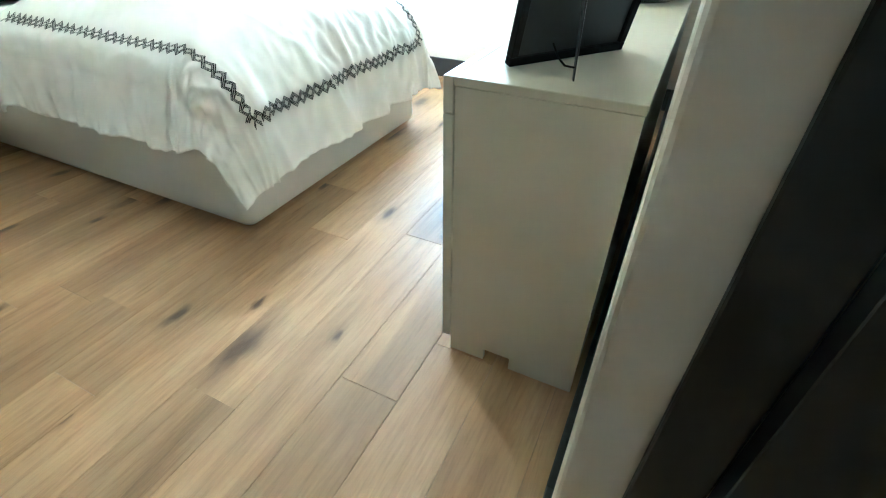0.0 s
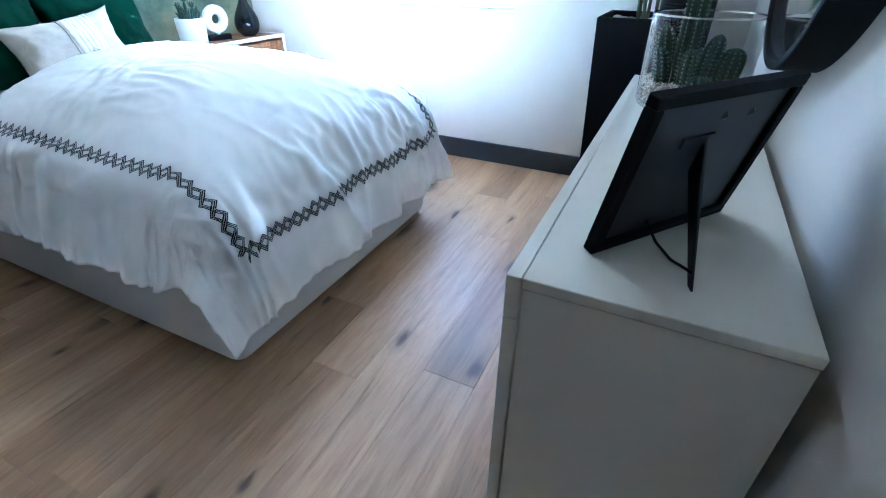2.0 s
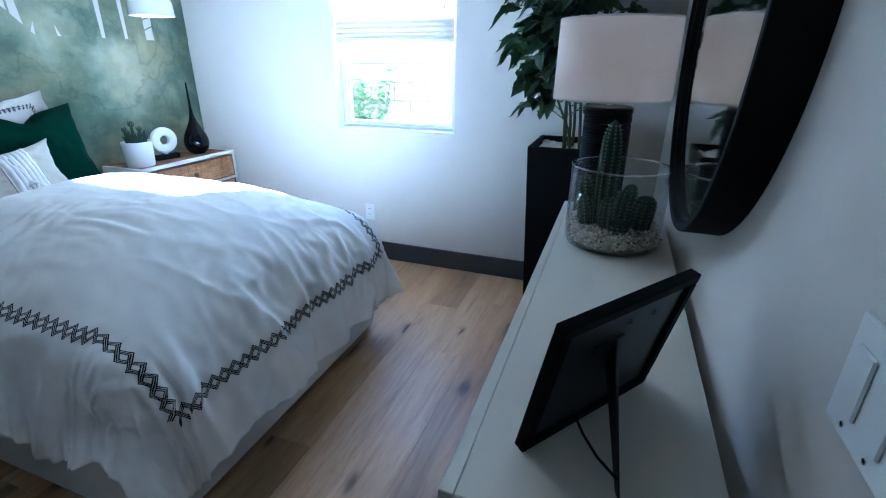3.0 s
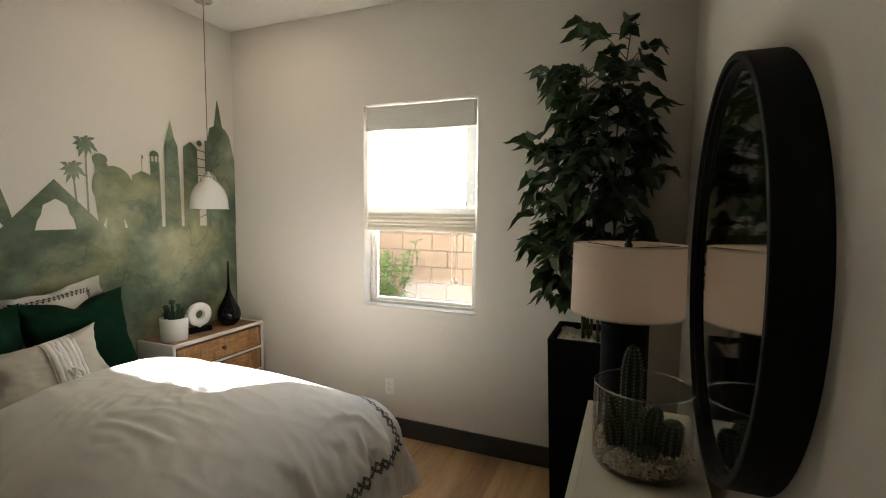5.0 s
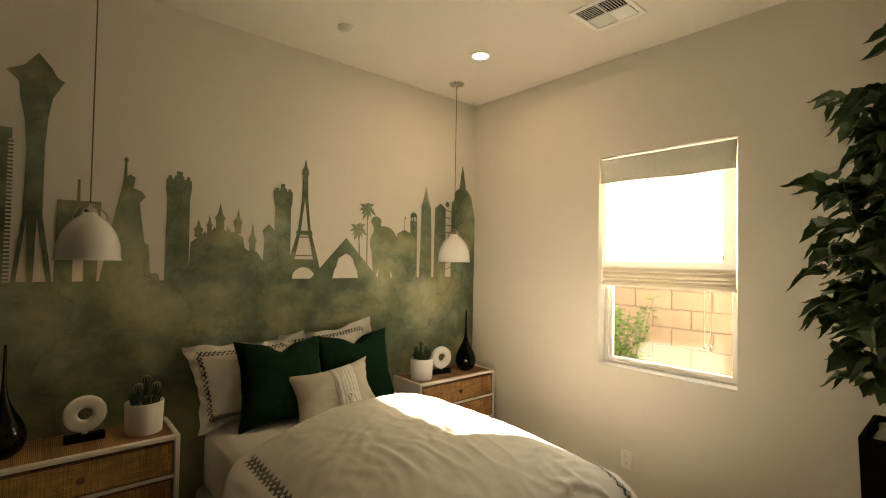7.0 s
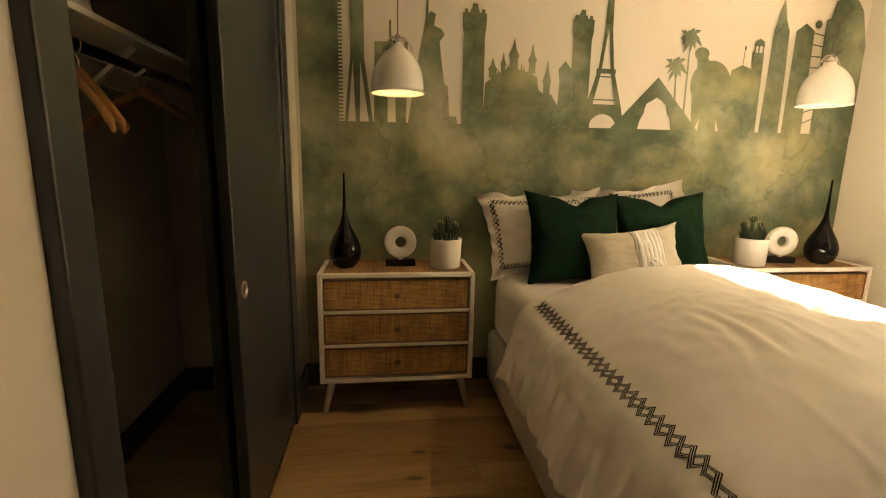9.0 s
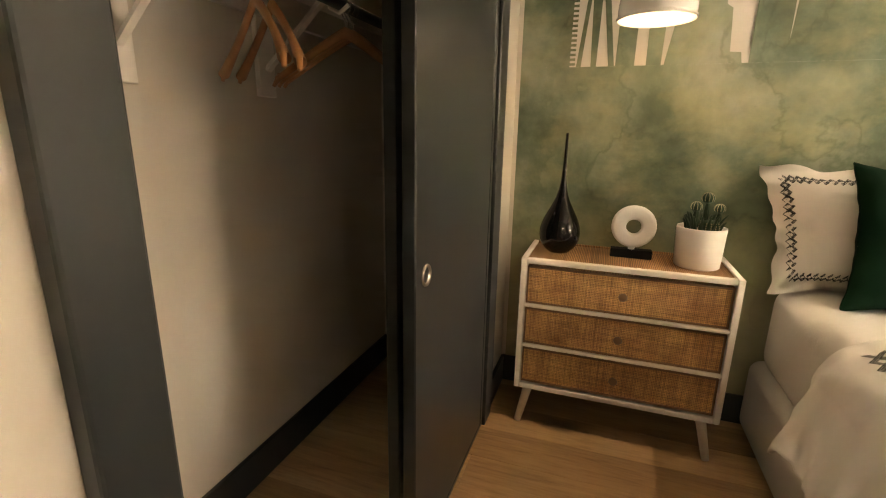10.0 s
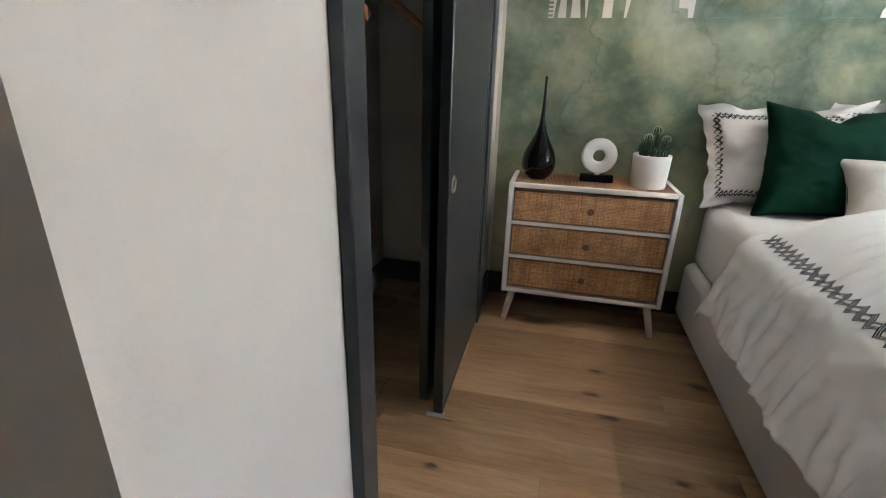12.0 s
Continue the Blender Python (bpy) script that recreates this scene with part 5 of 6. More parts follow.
def round_mirror():
    XF, YC, ZM, R = -0.085, 1.796, 1.443, 0.491
    r = empty("round_mirror", pose(XE, YC, ZM), "round wall mirror in a deep black frame", "mirror")
    dep = XE - XF
    prof = [(R, 0.0), (R, dep - 0.002), (R - 0.002, dep), (R - 0.016, dep), (R - 0.018, dep - 0.002), (R - 0.019, dep - 0.010), (R - 0.026, dep - 0.012), (R - 0.027, dep - 0.021), (R - 0.04, dep - 0.023), (R - 0.04, 0.0)]
    bm = lathe(prof, 128)
    bmesh.ops.transform(bm, matrix=pose(0, 0, 0, 0, -90), verts=bm.verts)
    f = part("frame", bm, M_MATTE, r)
    f.data.shade_smooth()
    es = f.modifiers.new("edge", "EDGE_SPLIT")
    es.split_angle = radians(35)
    gl = lathe([(0, 0.059), (R - 0.025, 0.059)], 128)
    bmesh.ops.transform(gl, matrix=pose(0, 0, 0, 0, -90), verts=gl.verts)
    part("glass", gl, M_MIRROR, r, "silvered mirror glass")
    return r


round_mirror()


def planter():
    p = empty("planter", pose(-0.44, 2.978, 0), "tall tapered charcoal planter filled with pale pebbles", "planter")
    bm = bmesh.new()
    loops = [(0.17, 0.0), (0.203, 0.955), (0.185, 0.955), (0.183, 0.90)]
    rings = [[bm.verts.new((sx * s, sy * s, z)) for sx, sy in ((-1, -1), (1, -1), (1, 1), (-1, 1))] for s, z in loops]
    for a, b in zip(rings, rings[1:]):
        for k in range(4):
            bm.faces.new((a[k], a[(k + 1) % 4], b[(k + 1) % 4], b[k]))
    bm.faces.new(rings[0][::-1])
    bm.faces.new(rings[-1])
    bmesh.ops.bevel(bm, geom=[e for e in bm.edges if all(v.co.z > 0.9 or v.co.z < 1 for v in e.verts)], offset=0.004, segments=2, affect="EDGES")
    part("body", bm, M_MATTE, p)
    rnd = random.Random(3)
    base = bmesh.new()
    bmesh.ops.create_icosphere(base, subdivisions=2, radius=1)
    me = bpy.data.meshes.new("pebble")
    base.to_mesh(me)
    base.free()
    me.materials.append(M_PEBBLE)
    me.shade_smooth()
    for i in range(9):
        for k in range(9):
            o = new("pebble", me)
            o.parent = p
            o.matrix_local = pose((i - 4) * 0.039 + rnd.uniform(-0.008, 0.008), (k - 4) * 0.039 + rnd.uniform(-0.008, 0.008), 0.912 + rnd.uniform(0, 0.012), rnd.uniform(-25, 25), rnd.uniform(-25, 25), rnd.uniform(0, 360)) @ Matrix.Diagonal((rnd.uniform(0.02, 0.03), rnd.uniform(0.016, 0.022), rnd.uniform(0.011, 0.016), 1))
    return p


planter()


def indoor_tree():
    """Several thin trunks with side twigs and lobed leaves that droop at the tip."""
    t = empty("indoor_tree", pose(-0.43, 2.978, 0.915), "tall artificial indoor tree with dark green lobed leaves", "indoor plant")
    rnd = random.Random(21)
    outline = [(0, 0.0), (0.07, 0.13), (0.2, 0.30), (0.33, 0.42), (0.40, 0.34), (0.52, 0.40), (0.62, 0.27), (0.74, 0.27), (0.86, 0.11), (1.0, 0.0)]
    leaves, n = [], 0
    trunks, twigs = bmesh.new(), bmesh.new()

    def leaf(at, way, size, roll):
        nonlocal leaves
        bm = leaves
        way = way.normalized()
        side = way.cross(Vector((0, 0, 1)))
        if side.length < 0.05:
            side = Vector((1, 0, 0))
        side.normalize()
        up = side.cross(way)
        side, up = side * math.cos(roll) + up * math.sin(roll), up * math.cos(roll) - side * math.sin(roll)
        bend = rnd.uniform(0.15, 0.5)
        def pt(s, w):
            return at + size * (way * (s - 0.1 * bend * s * s) + side * w * 0.62 + up * (-bend * s * s + 0.35 * abs(w) - 0.05 * math.sin(s * 9)))
        mid = [bm.verts.new(pt(s, 0)) for s, w in outline]
        for sg in (1, -1):
            edge = [mid[0]] + [bm.verts.new(pt(s, w * sg)) for s, w in outline[1:-1]] + [mid[-1]]
            for i in range(len(outline) - 1):
                q = [mid[i], mid[i + 1], edge[i + 1], edge[i]]
                q = [v for k, v in enumerate(q) if v not in q[:k]]
                if len(q) > 2:
                    bm.faces.new(q if sg > 0 else q[::-1])

    leaves = bmesh.new()
    for k in range(8):
        a = k * 2.399
        lean = 0.05 + 0.1 * ((k * 0.618) % 1)
        H = (1.54, 1.42, 1.28, 1.12, 1.36, 1.02, 0.66, 0.5)[k]
        cx, cy = math.cos(a), math.sin(a)
        if k in (5, 6, 7):
            cx, cy, lean = -0.85, (-0.3, 0.1, -0.4)[k - 5], (0.26, 0.13, 0.16)[k - 5]
        pts = [Vector((0.05 * cx + lean * cx * s ** 1.3 + 0.015 * math.sin(s * 7 + k), 0.05 * cy + lean * cy * s ** 1.3 * 0.8 + 0.015 * math.cos(s * 6 + k), s * H)) for s in [i / 12 for i in range(13)]]
        rod(pts, 0.008, 7, trunks, 0.35)
        count = int(H * 22)
        for i in range(count):
            s = 0.24 + 0.76 * (i + rnd.random()) / count
            j = min(11, int(s * 12))
            p = pts[j].lerp(pts[j + 1], s * 12 - j)
            az = rnd.uniform(0, 2 * math.pi)
            reach = rnd.uniform(0.08, 0.29) * (1.15 - 0.45 * s)
            d = Vector((math.cos(az), math.sin(az) * 0.85, rnd.uniform(0.1, 0.7)))
            q = p + d * reach
            # keep clear of the two walls
            q.x, q.y = min(q.x, 0.36), min(q.y, 0.24)
            rod([p, p.lerp(q, 0.5) + Vector((0, 0, 0.015)), q], 0.0028, 5, twigs, 0.6)
            for m in range(rnd.choice((3, 3, 4))):
                e = az + rnd.uniform(-0.9, 0.9)
                w = Vector((math.cos(e), math.sin(e), rnd.uniform(-0.45, 0.35)))
                at = p.lerp(q, 1.0 - 0.5 * rnd.random() ** 1.5)
                size = rnd.uniform(0.11, 0.185)
                if at.x + w.x * size > 0.42 or at.y + w.y * size > 0.29:
                    w.x, w.y = -abs(w.x), -abs(w.y)
                leaf(at, w, size, rnd.uniform(-0.7, 0.7))
    part("trunk", trunks, M_STEM, t, "thin brown-green stems", True)
    part("twig", twigs, M_STEM, t, "", True)
    tagged(part("foliage", leaves, M_LEAF, t, "dark green lobed leaves"), kind="stuff")
    return t


indoor_tree()


# closet fittings
shelf = empty("closet_shelf", pose(0, 0, 0), "white painted closet shelf on wall brackets", "shelf")
ZSH = 1.60
part("board", box(XM + 0.001, HALL_X - 0.121, CLY + 0.001, CLY + 0.33, ZSH, ZSH + 0.018, 0.002, 1), M_WHITE, shelf)
part("cleat", box(XM + 0.001, HALL_X - 0.121, CLY + 0.0005, CLY + 0.018, ZSH - 0.085, ZSH, 0.002, 1), M_WHITE, shelf)
for x in (-1.925, -2.40):
    b = part("bracket_plate", box(x - 0.037, x + 0.037, CLY + 0.0005, CLY + 0.018, 1.285, ZSH - 0.085, 0.002, 1), M_WHITE, shelf, "white wooden bracket plate")
    part("brace", rod([(x, CLY + 0.02, 1.365), (x, CLY + 0.28, ZSH - 0.005)], 0.011, 4), M_WHITE, b, "slanted white metal brace")
    part("hook", rod([(x, CLY + 0.24, ZSH - 0.04), (x, CLY + 0.25, ZSH - 0.075), (x, CLY + 0.28, ZSH - 0.09), (x, CLY + 0.31, ZSH - 0.07)], 0.006, 8), M_WHITE, b)
rail = empty("closet_rod", pose(0, 0, 0), "dark metal closet hanging rod", "closet rod")
ROD_Y, ROD_Z = CLY + 0.278, 1.535
part("tube", rod([(XM + 0.001, ROD_Y, ROD_Z), (HALL_X - 0.121, ROD_Y, ROD_Z)], 0.016, 16), M_SATIN, rail, "", True)


def hanger(x, turn, tilt=0.0):
    h = empty("clothes_hanger", pose(x, ROD_Y, ROD_Z + 0.018, 0, tilt, turn), "polished wooden clothes hanger on the rod", "hanger", "clothes hangers")
    hook = [(0.0, 0.0185 * math.cos(t), -0.018 + 0.0185 * math.sin(t)) for t in [math.radians(-60 + i * 24) for i in range(11)]]
    hook = [(x0, y0, z0) for x0, y0, z0 in hook] + [(0, 0, -0.055), (0, 0, -0.08)]
    part("hook", rod(hook, 0.0018, 8), M_CHROME, h, "chrome wire hook", True)
    def arm(u, v):
        s = (u - 0.5) * 2
        y = s * 0.2
        drop = 0.142 * abs(s) ** 1.1
        a = v * 2 * math.pi
        ry = 0.0065 + 0.008 * abs(s) ** 3
        return (0.022 * s * s + ry * math.cos(a), y, -0.088 - drop + (0.017 - 0.005 * abs(s)) * math.sin(a))
    part("arm", sheet(30, 14, arm), M_HANG, h, "", True)
    for s in (-1, 1):
        part("arm_end", rod([(0.019, s * 0.186, -0.212), (0.026, s * 0.206, -0.246)], 0.0085, 12, None, 0.6), M_HANG, h, "", True)
    return h


card = empty("paper_card", pose(-2.12, CLY + 0.2, ZSH + 0.018, 0, 0, -14), "white paper card with dark print on the closet shelf", "card")
part("front", sheet(1, 1, lambda u, v: (-0.11 + 0.22 * u, 0.05 * (1 - v), 0.002 + 0.26 * v)), M_PLAST, card)
part("back", sheet(1, 1, lambda u, v: (-0.11 + 0.22 * u, -0.05 * (1 - v), 0.002 + 0.26 * v)), M_PLAST, card)
for k, (a, b, z) in enumerate(((-0.05, 0.05, 0.06), (-0.03, 0.03, 0.035))):
    part("print_bar", box(a, b, 0.0505 - 0.19 * z, 0.052 - 0.19 * z, z, z + 0.012), M_MATTE, card, "bar of dark print")
hanger(-2.055, -31)
hanger(-2.11, -32)
hanger(-2.43, 31)
hanger(-2.452, 32)
hanger(-2.476, 34)


# the mural: silhouettes above a band of painted clouds, on the wall behind the bed
def mural():
    whole = tagged(new("mural"), "green watercolour skyline mural painted on the wall", "mural", "", "structure")
    bm, x = None, XM + 0.0022

    def begin(name):
        nonlocal bm
        if bm is not None:
            part(begin.name, bm, M_MURAL, whole)
        begin.name, bm = name, bmesh.new()

    count = 0

    def poly(*pts):
        nonlocal count
        count += 1
        bm.faces.new([bm.verts.new((x + 0.00003 * count, y, z)) for y, z in pts])

    def disc(y, z, ry, rz, n=28):
        poly(*[(y + ry * math.cos(2 * math.pi * k / n), z + rz * math.sin(2 * math.pi * k / n)) for k in range(n)])

    def tower(y0, y1, z0, z1, crown=0.012, head=None):
        w = (y1 - y0) * 0.12
        poly((y0, z0), (y1, z0), (y1 - w * 0.2, z1 - 0.1), (y1 + crown, z1 - 0.06), (y1 + crown, z1), (y1 - w, z1 + 0.004), (y0 + w, z1 + 0.004), (y0 - crown, z1), (y0 - crown, z1 - 0.06), (y0 + w * 0.2, z1 - 0.1))
        for k in range(4):
            c = y0 + (y1 - y0) * (k + 0.5) / 4
            poly((c - 0.01, z1), (c + 0.01, z1), (c + 0.008, z1 + 0.02), (c - 0.008, z1 + 0.02))
        if head:
            poly((head[0], z1), (head[1], z1), (head[1] - 0.006, head[2]), (head[0] + 0.006, head[2]))

    def spire(y, z0, z1, w, waist=0.6):
        poly((y - w, z0), (y + w, z0), (y + w, z0 + (z1 - z0) * 0.35), (y + w * 1.35, z0 + (z1 - z0) * 0.42), (y + w * waist, z0 + (z1 - z0) * 0.6), (y, z1), (y - w * waist, z0 + (z1 - z0) * 0.6), (y - w * 1.35, z0 + (z1 - z0) * 0.42), (y - w, z0 + (z1 - z0) * 0.35))

    def palm(y, z, foot):
        poly((y - 0.004, z), (y + 0.004, z), (foot[0] + 0.006, foot[1]), (foot[0] - 0.006, foot[1]))
        disc(y, z, 0.022, 0.022, 10)
        for k in range(11):
            a = 2 * math.pi * k / 11 + 0.2
            c, s = math.cos(a), math.sin(a)
            r = 0.055 + 0.012 * ((k * 5) % 3)
            poly((y - s * 0.008, z + c * 0.008), (y + c * r * 0.6 - s * 0.013, z + s * r * 0.6 + c * 0.013), (y + c * r, z + s * r - 0.015), (y + c * r * 0.6 + s * 0.01, z + s * r * 0.6 - c * 0.01))

    L = 1.45
    begin("cloud_band")
    poly((0.128, 0.13), (YN - 0.001, 0.13), (YN - 0.001, L), (0.128, L))
    begin("hotel")
    # curved hotel with a stepped edge
    poly((0.128, L), (0.325, L), (0.328, 2.10), (0.341, 2.10), (0.339, 2.151), (0.27, 2.153), (0.2, 2.163), (0.128, 2.178))
    for k in range(36):
        z = L + 0.006 + k * 0.018
        poly((0.324, z), (0.346, z), (0.346, z + 0.0095), (0.324, z + 0.0095))
    begin("needle_tower")
    # needle tower
    poly((0.36, 2.305), (0.378, 2.21), (0.389, 2.07), (0.384, 1.76), (0.454, 1.76), (0.454, 2.08), (0.462, 2.22), (0.475, 2.315))
    poly((0.384, 1.761), (0.351, L), (0.369, L), (0.397, 1.745), (0.407, L), (0.428, L), (0.434, 1.746), (0.474, L), (0.496, L), (0.454, 1.761))
    poly((0.36, 2.304), (0.475, 2.314), (0.517, 2.405), (0.49, 2.42), (0.47, 2.46), (0.42, 2.52), (0.37, 2.45), (0.31, 2.415), (0.356, 2.37))
    begin("block")
    # blocks behind the lamp
    poly((0.5, L), (0.57, L), (0.572, 1.70), (0.61, 1.70), (0.612, L), (0.665, L), (0.675, 1.845), (0.506, 1.842))
    poly((0.578, 1.84), (0.592, 1.84), (0.59, 1.947), (0.58, 1.947))
    begin("statue")
    # robed statue holding a torch
    poly((0.675, L), (0.936, L), (0.93, 1.487), (0.893, 1.49), (0.882, 1.638), (0.863, 1.65), (0.848, 1.755), (0.836, 1.855), (0.862, 1.89), (0.845, 1.915), (0.806, 1.93), (0.815, 1.985), (0.79, 2.0), (0.778, 1.985), (0.777, 2.06), (0.783, 2.072), (0.771, 2.09), (0.76, 2.072), (0.766, 2.06), (0.763, 1.964), (0.752, 1.902), (0.728, 1.777), (0.70, 1.6))
    begin("tower")
    tower(0.957, 1.074, L, 2.0, 0.004, (0.998, 1.036, 2.046))
    begin("castle")
    # castle
    poly((1.07, L), (1.5, L), (1.48, 1.56), (1.44, 1.62), (1.42, 1.6), (1.37, 1.64), (1.36, 1.70), (1.31, 1.73), (1.27, 1.72), (1.25, 1.75), (1.2, 1.745), (1.17, 1.72), (1.13, 1.705), (1.08, 1.66))
    for y, z0, z1, w in ((1.118, 1.69, 1.79, 0.02), (1.174, 1.71, 1.825, 0.012), (1.23, 1.74, 1.892, 0.022), (1.272, 1.7, 1.775, 0.006), (1.285, 1.7, 1.77, 0.005), (1.33, 1.72, 1.875, 0.018), (1.415, 1.6, 1.798, 0.018), (1.15, 1.69, 1.73, 0.01), (1.2, 1.7, 1.76, 0.009)):
        spire(y, z0, z1, w)
    begin("lodge")
    poly((1.475, L), (1.56, L), (1.545, 1.69), (1.548, 1.74), (1.552, 1.745), (1.512, 1.79), (1.474, 1.742), (1.478, 1.735), (1.485, 1.69))
    begin("tower")
    tower(1.545, 1.652, L, 2.0, 0.006, (1.577, 1.612, 2.047))
    begin("lattice_tower")
    # lattice tower: legs, decks, mast
    for s in (-1, 1):
        c = 1.742
        poly((c + s * 0.128, L), (c + s * 0.075, L), (c + s * 0.072, 1.50), (c + s * 0.062, 1.58), (c + s * 0.028, 1.735), (c + s * 0.012, 1.87), (c, 1.96), (c, 2.13), (c + s * 0.017, 2.13), (c + s * 0.022, 1.96), (c + s * 0.044, 1.76), (c + s * 0.098, 1.575))
        for k in range(10):
            a0, a1 = math.pi / 2 * k / 10, math.pi / 2 * (k + 1) / 10
            f = lambda a, r: (c + s * r * math.cos(a), L + 0.001 + r * 0.93 * math.sin(a))
            poly(f(a0, 0.078), f(a0, 0.092), f(a1, 0.092), f(a1, 0.078))
        poly((c, 1.53), (c + s * 0.1, 1.5), (c + s * 0.1, 1.575), (c, 1.575))
    poly((1.685, 1.735), (1.799, 1.735), (1.795, 1.76), (1.689, 1.76))
    poly((1.712, 1.715), (1.77, 1.715), (1.77, 1.722), (1.712, 1.722))
    poly((1.685, 1.595), (1.8, 1.595), (1.8, 1.602), (1.685, 1.602))
    poly((1.717, 2.125), (1.766, 2.125), (1.764, 2.155), (1.752, 2.175), (1.744, 2.225), (1.738, 2.225), (1.731, 2.175), (1.72, 2.155))
    begin("pyramid")
    # pyramid with a keyhole front
    poly((1.79, L), (1.948, L), (1.962, 1.505), (1.978, 1.53), (1.99, 1.585), (2.025, 1.605), (2.048, 1.62), (2.048, 1.728))
    poly((2.048, 1.728), (2.048, 1.62), (2.075, 1.608), (2.105, 1.585), (2.118, 1.535), (2.135, 1.51), (2.147, L), (2.31, L))
    begin("palm")
    palm(2.213, 1.94, (2.215, 1.52))
    begin("palm")
    palm(2.143, 1.79, (2.157, 1.56))
    begin("globe")
    # globe on struts, with a crest
    disc(2.36, 1.7, 0.122, 0.128)
    disc(2.289, 1.86, 0.045, 0.035, 9)
    poly((2.262, 1.85), (2.32, 1.86), (2.345, 1.8), (2.27, 1.78))
    poly((2.31, L), (2.42, L), (2.41, 1.6), (2.32, 1.6))
    poly((2.27, L), (2.285, L), (2.35, 1.6), (2.25, 1.66))
    poly((2.44, L), (2.47, L), (2.475, 1.68), (2.38, 1.6))
    begin("hall")
    # hall with a clock lantern
    poly((2.465, L), (2.668, L), (2.662, 1.88), (2.597, 1.88), (2.598, 1.79), (2.54, 1.812), (2.475, 1.78))
    poly((2.54, 1.8), (2.544, 1.8), (2.546, 1.893), (2.552, 1.893), (2.552, 1.91), (2.542, 1.913))
    for y in (2.599, 2.623, 2.649):
        poly((y, 1.87), (y + 0.009, 1.87), (y + 0.009, 1.925), (y, 1.925))
    poly((2.594, 1.915), (2.664, 1.915), (2.655, 1.94), (2.629, 1.953), (2.603, 1.94))
    begin("clock_tower")
    # clock tower, office block, ferris wheel and stepped skyscraper
    poly((2.69, L), (2.815, L), (2.808, 1.81), (2.80, 2.0), (2.775, 2.06), (2.751, 2.165), (2.744, 2.165), (2.722, 2.06), (2.705, 2.0), (2.70, 1.81))
    begin("office_block")
    poly((2.835, L), (2.962, L), (2.955, 2.01), (2.9, 2.047), (2.842, 2.005))
    begin("stepped_tower")
    poly((3.02, L), (YN - 0.001, L), (YN - 0.001, 1.95), (3.245, 2.13), (3.205, 2.18), (3.182, 2.19), (3.16, 2.31), (3.142, 2.385), (3.136, 2.385), (3.125, 2.31), (3.105, 2.19), (3.065, 2.17), (3.045, 2.08), (3.02, 2.07))
    begin("wheel")
    disc(2.975, 2.045, 0.022, 0.022, 12)
    for k in range(9):
        z = 1.5 + k * 0.062
        poly((2.95, z), (2.95, z + 0.007), (3.03, z + 0.04 - k * 0.006), (3.03, z + 0.033 - k * 0.006))
    begin("end")
    bm.free()
    return whole


mural()


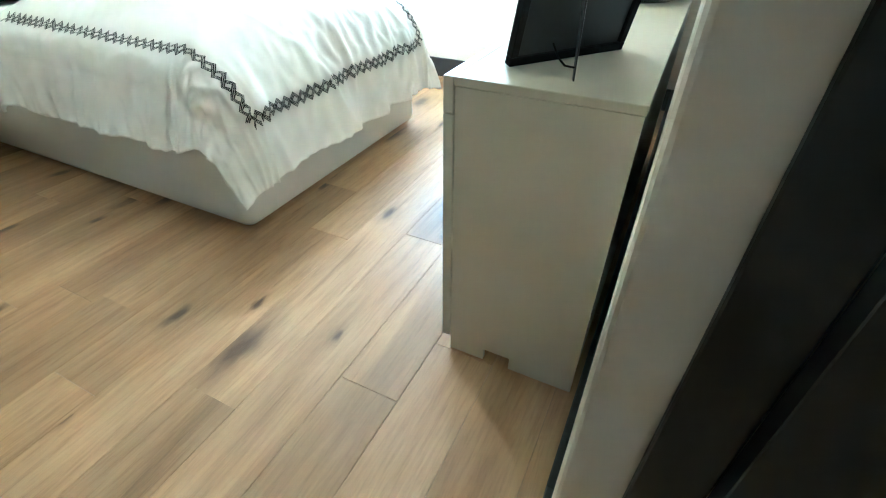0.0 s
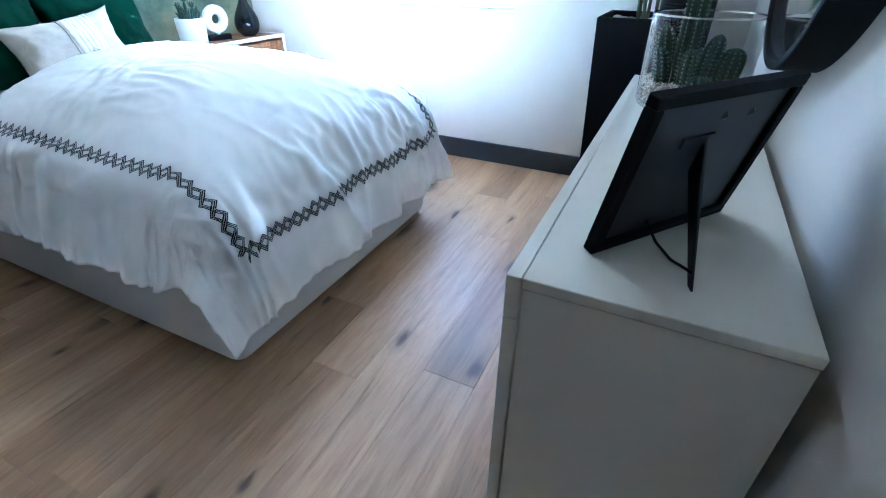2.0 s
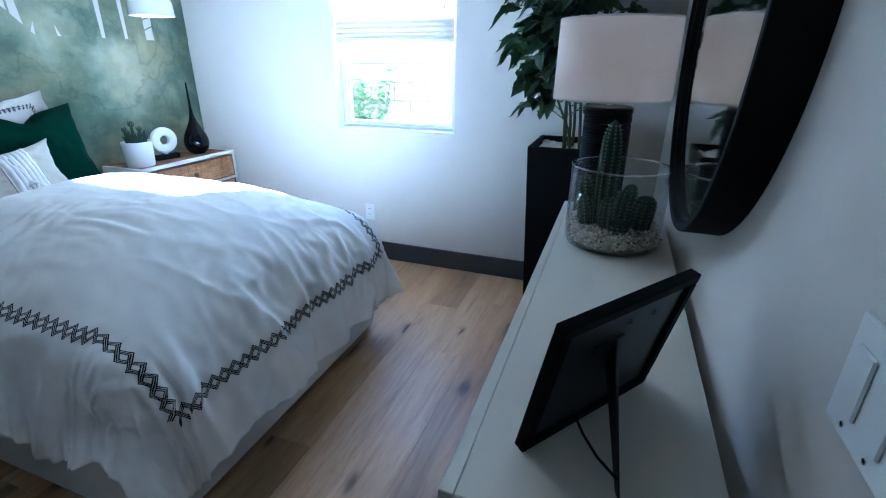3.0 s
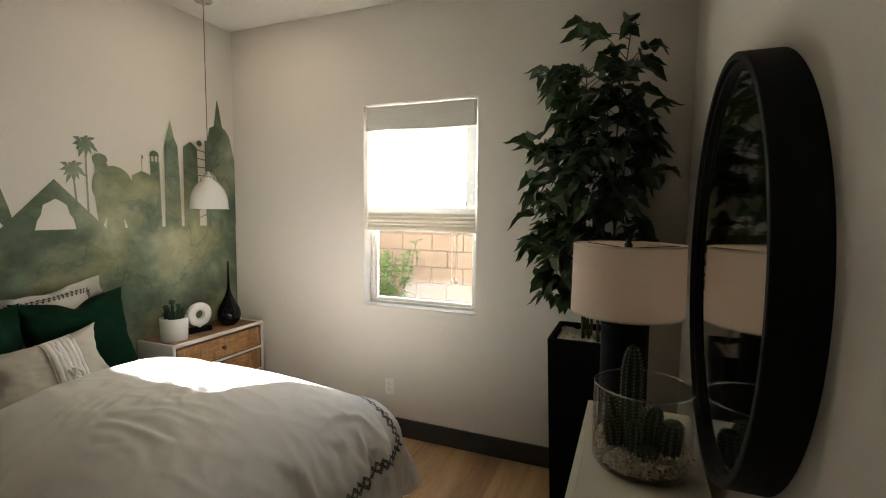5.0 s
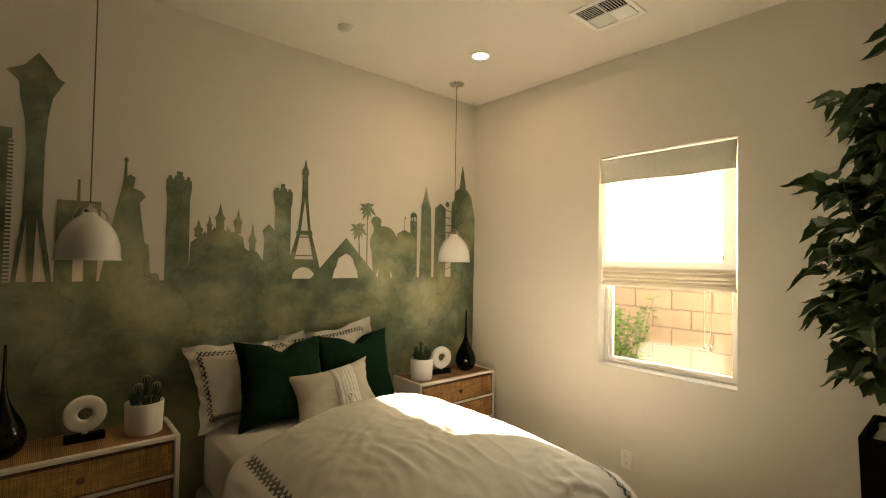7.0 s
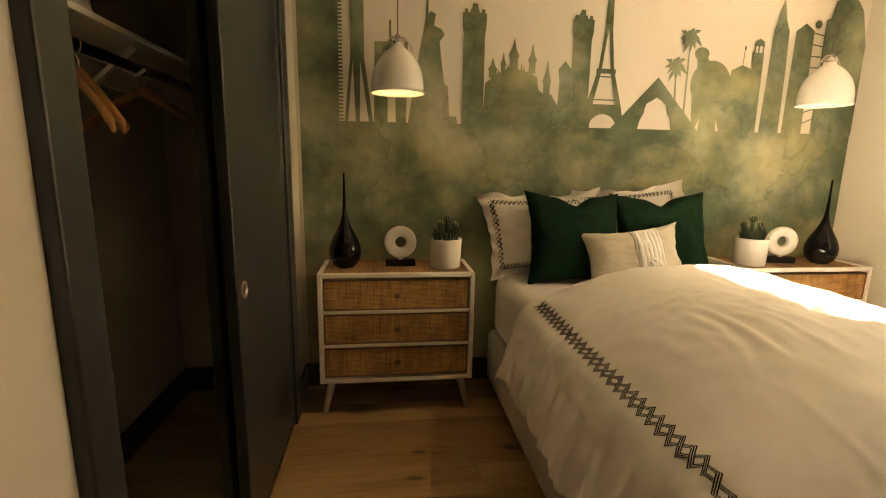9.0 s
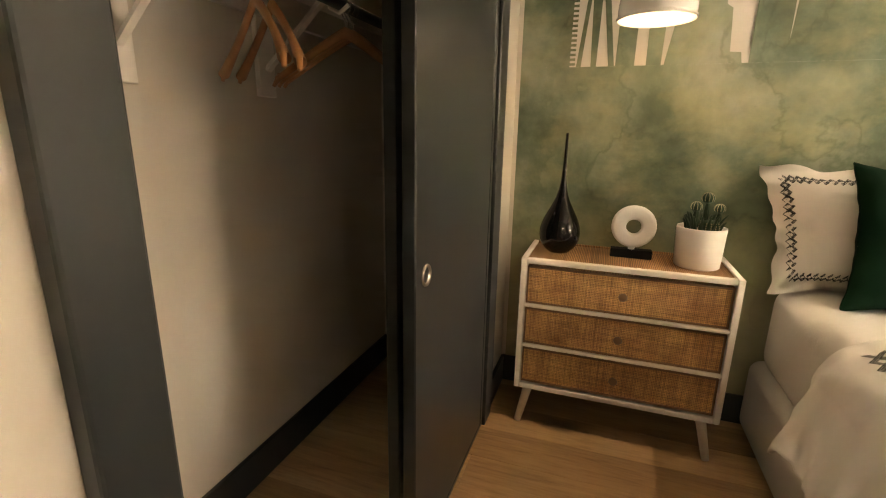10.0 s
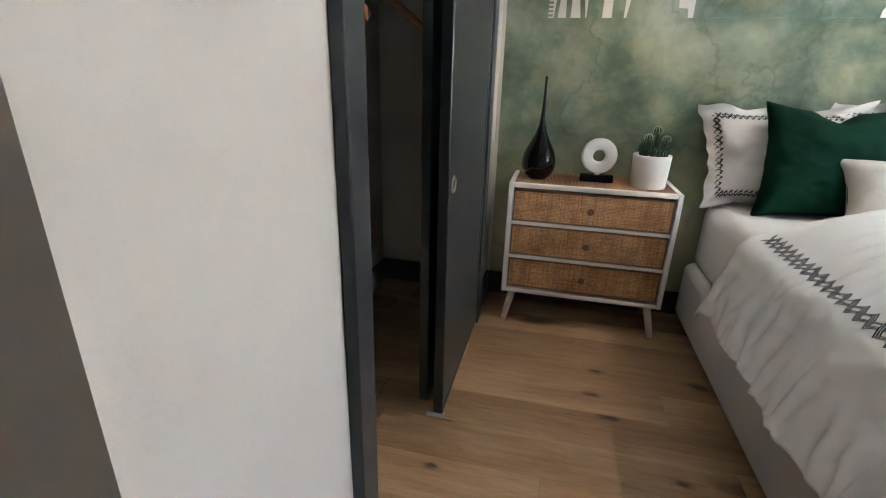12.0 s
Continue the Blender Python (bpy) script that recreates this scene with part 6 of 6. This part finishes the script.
# shrub outside the window
def shrub(m, seed, size):
    s = empty("shrub", m, "bright green shrub before the block wall", "shrub", "shrubs")
    rnd = random.Random(seed)
    stems, leaves = bmesh.new(), bmesh.new()
    for k in range(30):
        a = rnd.uniform(0, 6.28)
        h = size * rnd.uniform(0.6, 1.0)
        sp = size * rnd.uniform(0.05, 0.2)
        pts = [Vector((sp * math.cos(a) * t ** 1.3, sp * math.sin(a) * t ** 1.3, h * t)) for t in (0, 0.35, 0.7, 1)]
        rod(pts, 0.006, 5, stems, 0.4)
        for i in range(26):
            t = rnd.uniform(0.3, 1)
            j = min(2, int(t * 3))
            p = pts[j].lerp(pts[j + 1], t * 3 - j)
            az = rnd.uniform(0, 6.28)
            d = Vector((math.cos(az), math.sin(az), rnd.uniform(-0.3, 0.7))).normalized()
            n = d.cross(Vector((0, 0, 1))).normalized() * 0.018
            ln = rnd.uniform(0.06, 0.13)
            leaves.faces.new([leaves.verts.new(q) for q in (p, p + d * ln * 0.45 + n, p + d * ln - Vector((0, 0, 0.02)), p + d * ln * 0.45 - n)])
    part("stem", stems, M_STEM, s, "", True)
    tagged(part("foliage", leaves, M_SHRUB, s, "narrow bright green leaves"), kind="stuff")
    return s


shrub(pose(-2.66, YN + 1.55, -0.2), 5, 1.5)
shrub(pose(-2.3, YN + 1.2, -0.2), 6, 0.8)

# blocks of the yard wall
BW, BH, J = 0.40, 0.20, 0.011
block = box(J / 2, BW - J / 2, 0, 0.02, J / 2, BH - J / 2, 0.003, 1)
mesh_block = bpy.data.meshes.new("block")
block.to_mesh(mesh_block)
block.free()
mesh_block.materials.append(M_BLOCK)
for r in range(8):
    for c in range(13):
        b = new("block", mesh_block)
        b.parent = yard
        b.matrix_local = pose(-5.3 + c * BW + (BW / 2 if r % 2 else 0), YB - 0.004, -0.1 + r * BH)

# oak planks of the floor, laid towards the window
floor = structure("floor", box(XM - 0.15, HALL_E, HALL_Y, YN, -0.06, -0.004), M_GAP, "wide oak plank floor with knots", "floor")
rnd = random.Random(12)
PW = 0.1812
known = {17: 0.735, 15: 0.528, 14: 1.272, 12: 0.645, 10: 0.487}
plank_meshes = {}
for i in range(26):
    x0 = -0.437 - PW * 18 + i * PW
    if x0 < XM - 0.15 or x0 + PW > HALL_E + 0.1:
        continue
    first = known[i] if i in known else rnd.uniform(-0.3, 1.5)
    cuts = [HALL_Y]
    back = []
    y = first
    while y > HALL_Y + 0.3:
        back.append(y)
        y -= rnd.choice((1.2, 1.5, 1.8, 2.1))
    cuts += back[::-1]
    y = first + rnd.choice((1.2, 1.5, 1.8))
    while y < YN - 0.25:
        cuts.append(y)
        y += rnd.choice((1.2, 1.5, 1.8))
    cuts.append(YN)
    for y0, y1 in zip(cuts, cuts[1:]):
        ln = round(y1 - y0, 2)
        if ln not in plank_meshes:
            bm = box(0.0004, PW - 0.0004, 0.0004, ln - 0.0004, -0.014, 0, 0.0009, 1)
            me = bpy.data.meshes.new("plank")
            bm.to_mesh(me)
            bm.free()
            me.materials.append(M_PLANK)
            plank_meshes[ln] = me
        o = new("plank", plank_meshes[ln])
        o.parent = floor
        o.matrix_local = pose(x0, y0, 0)
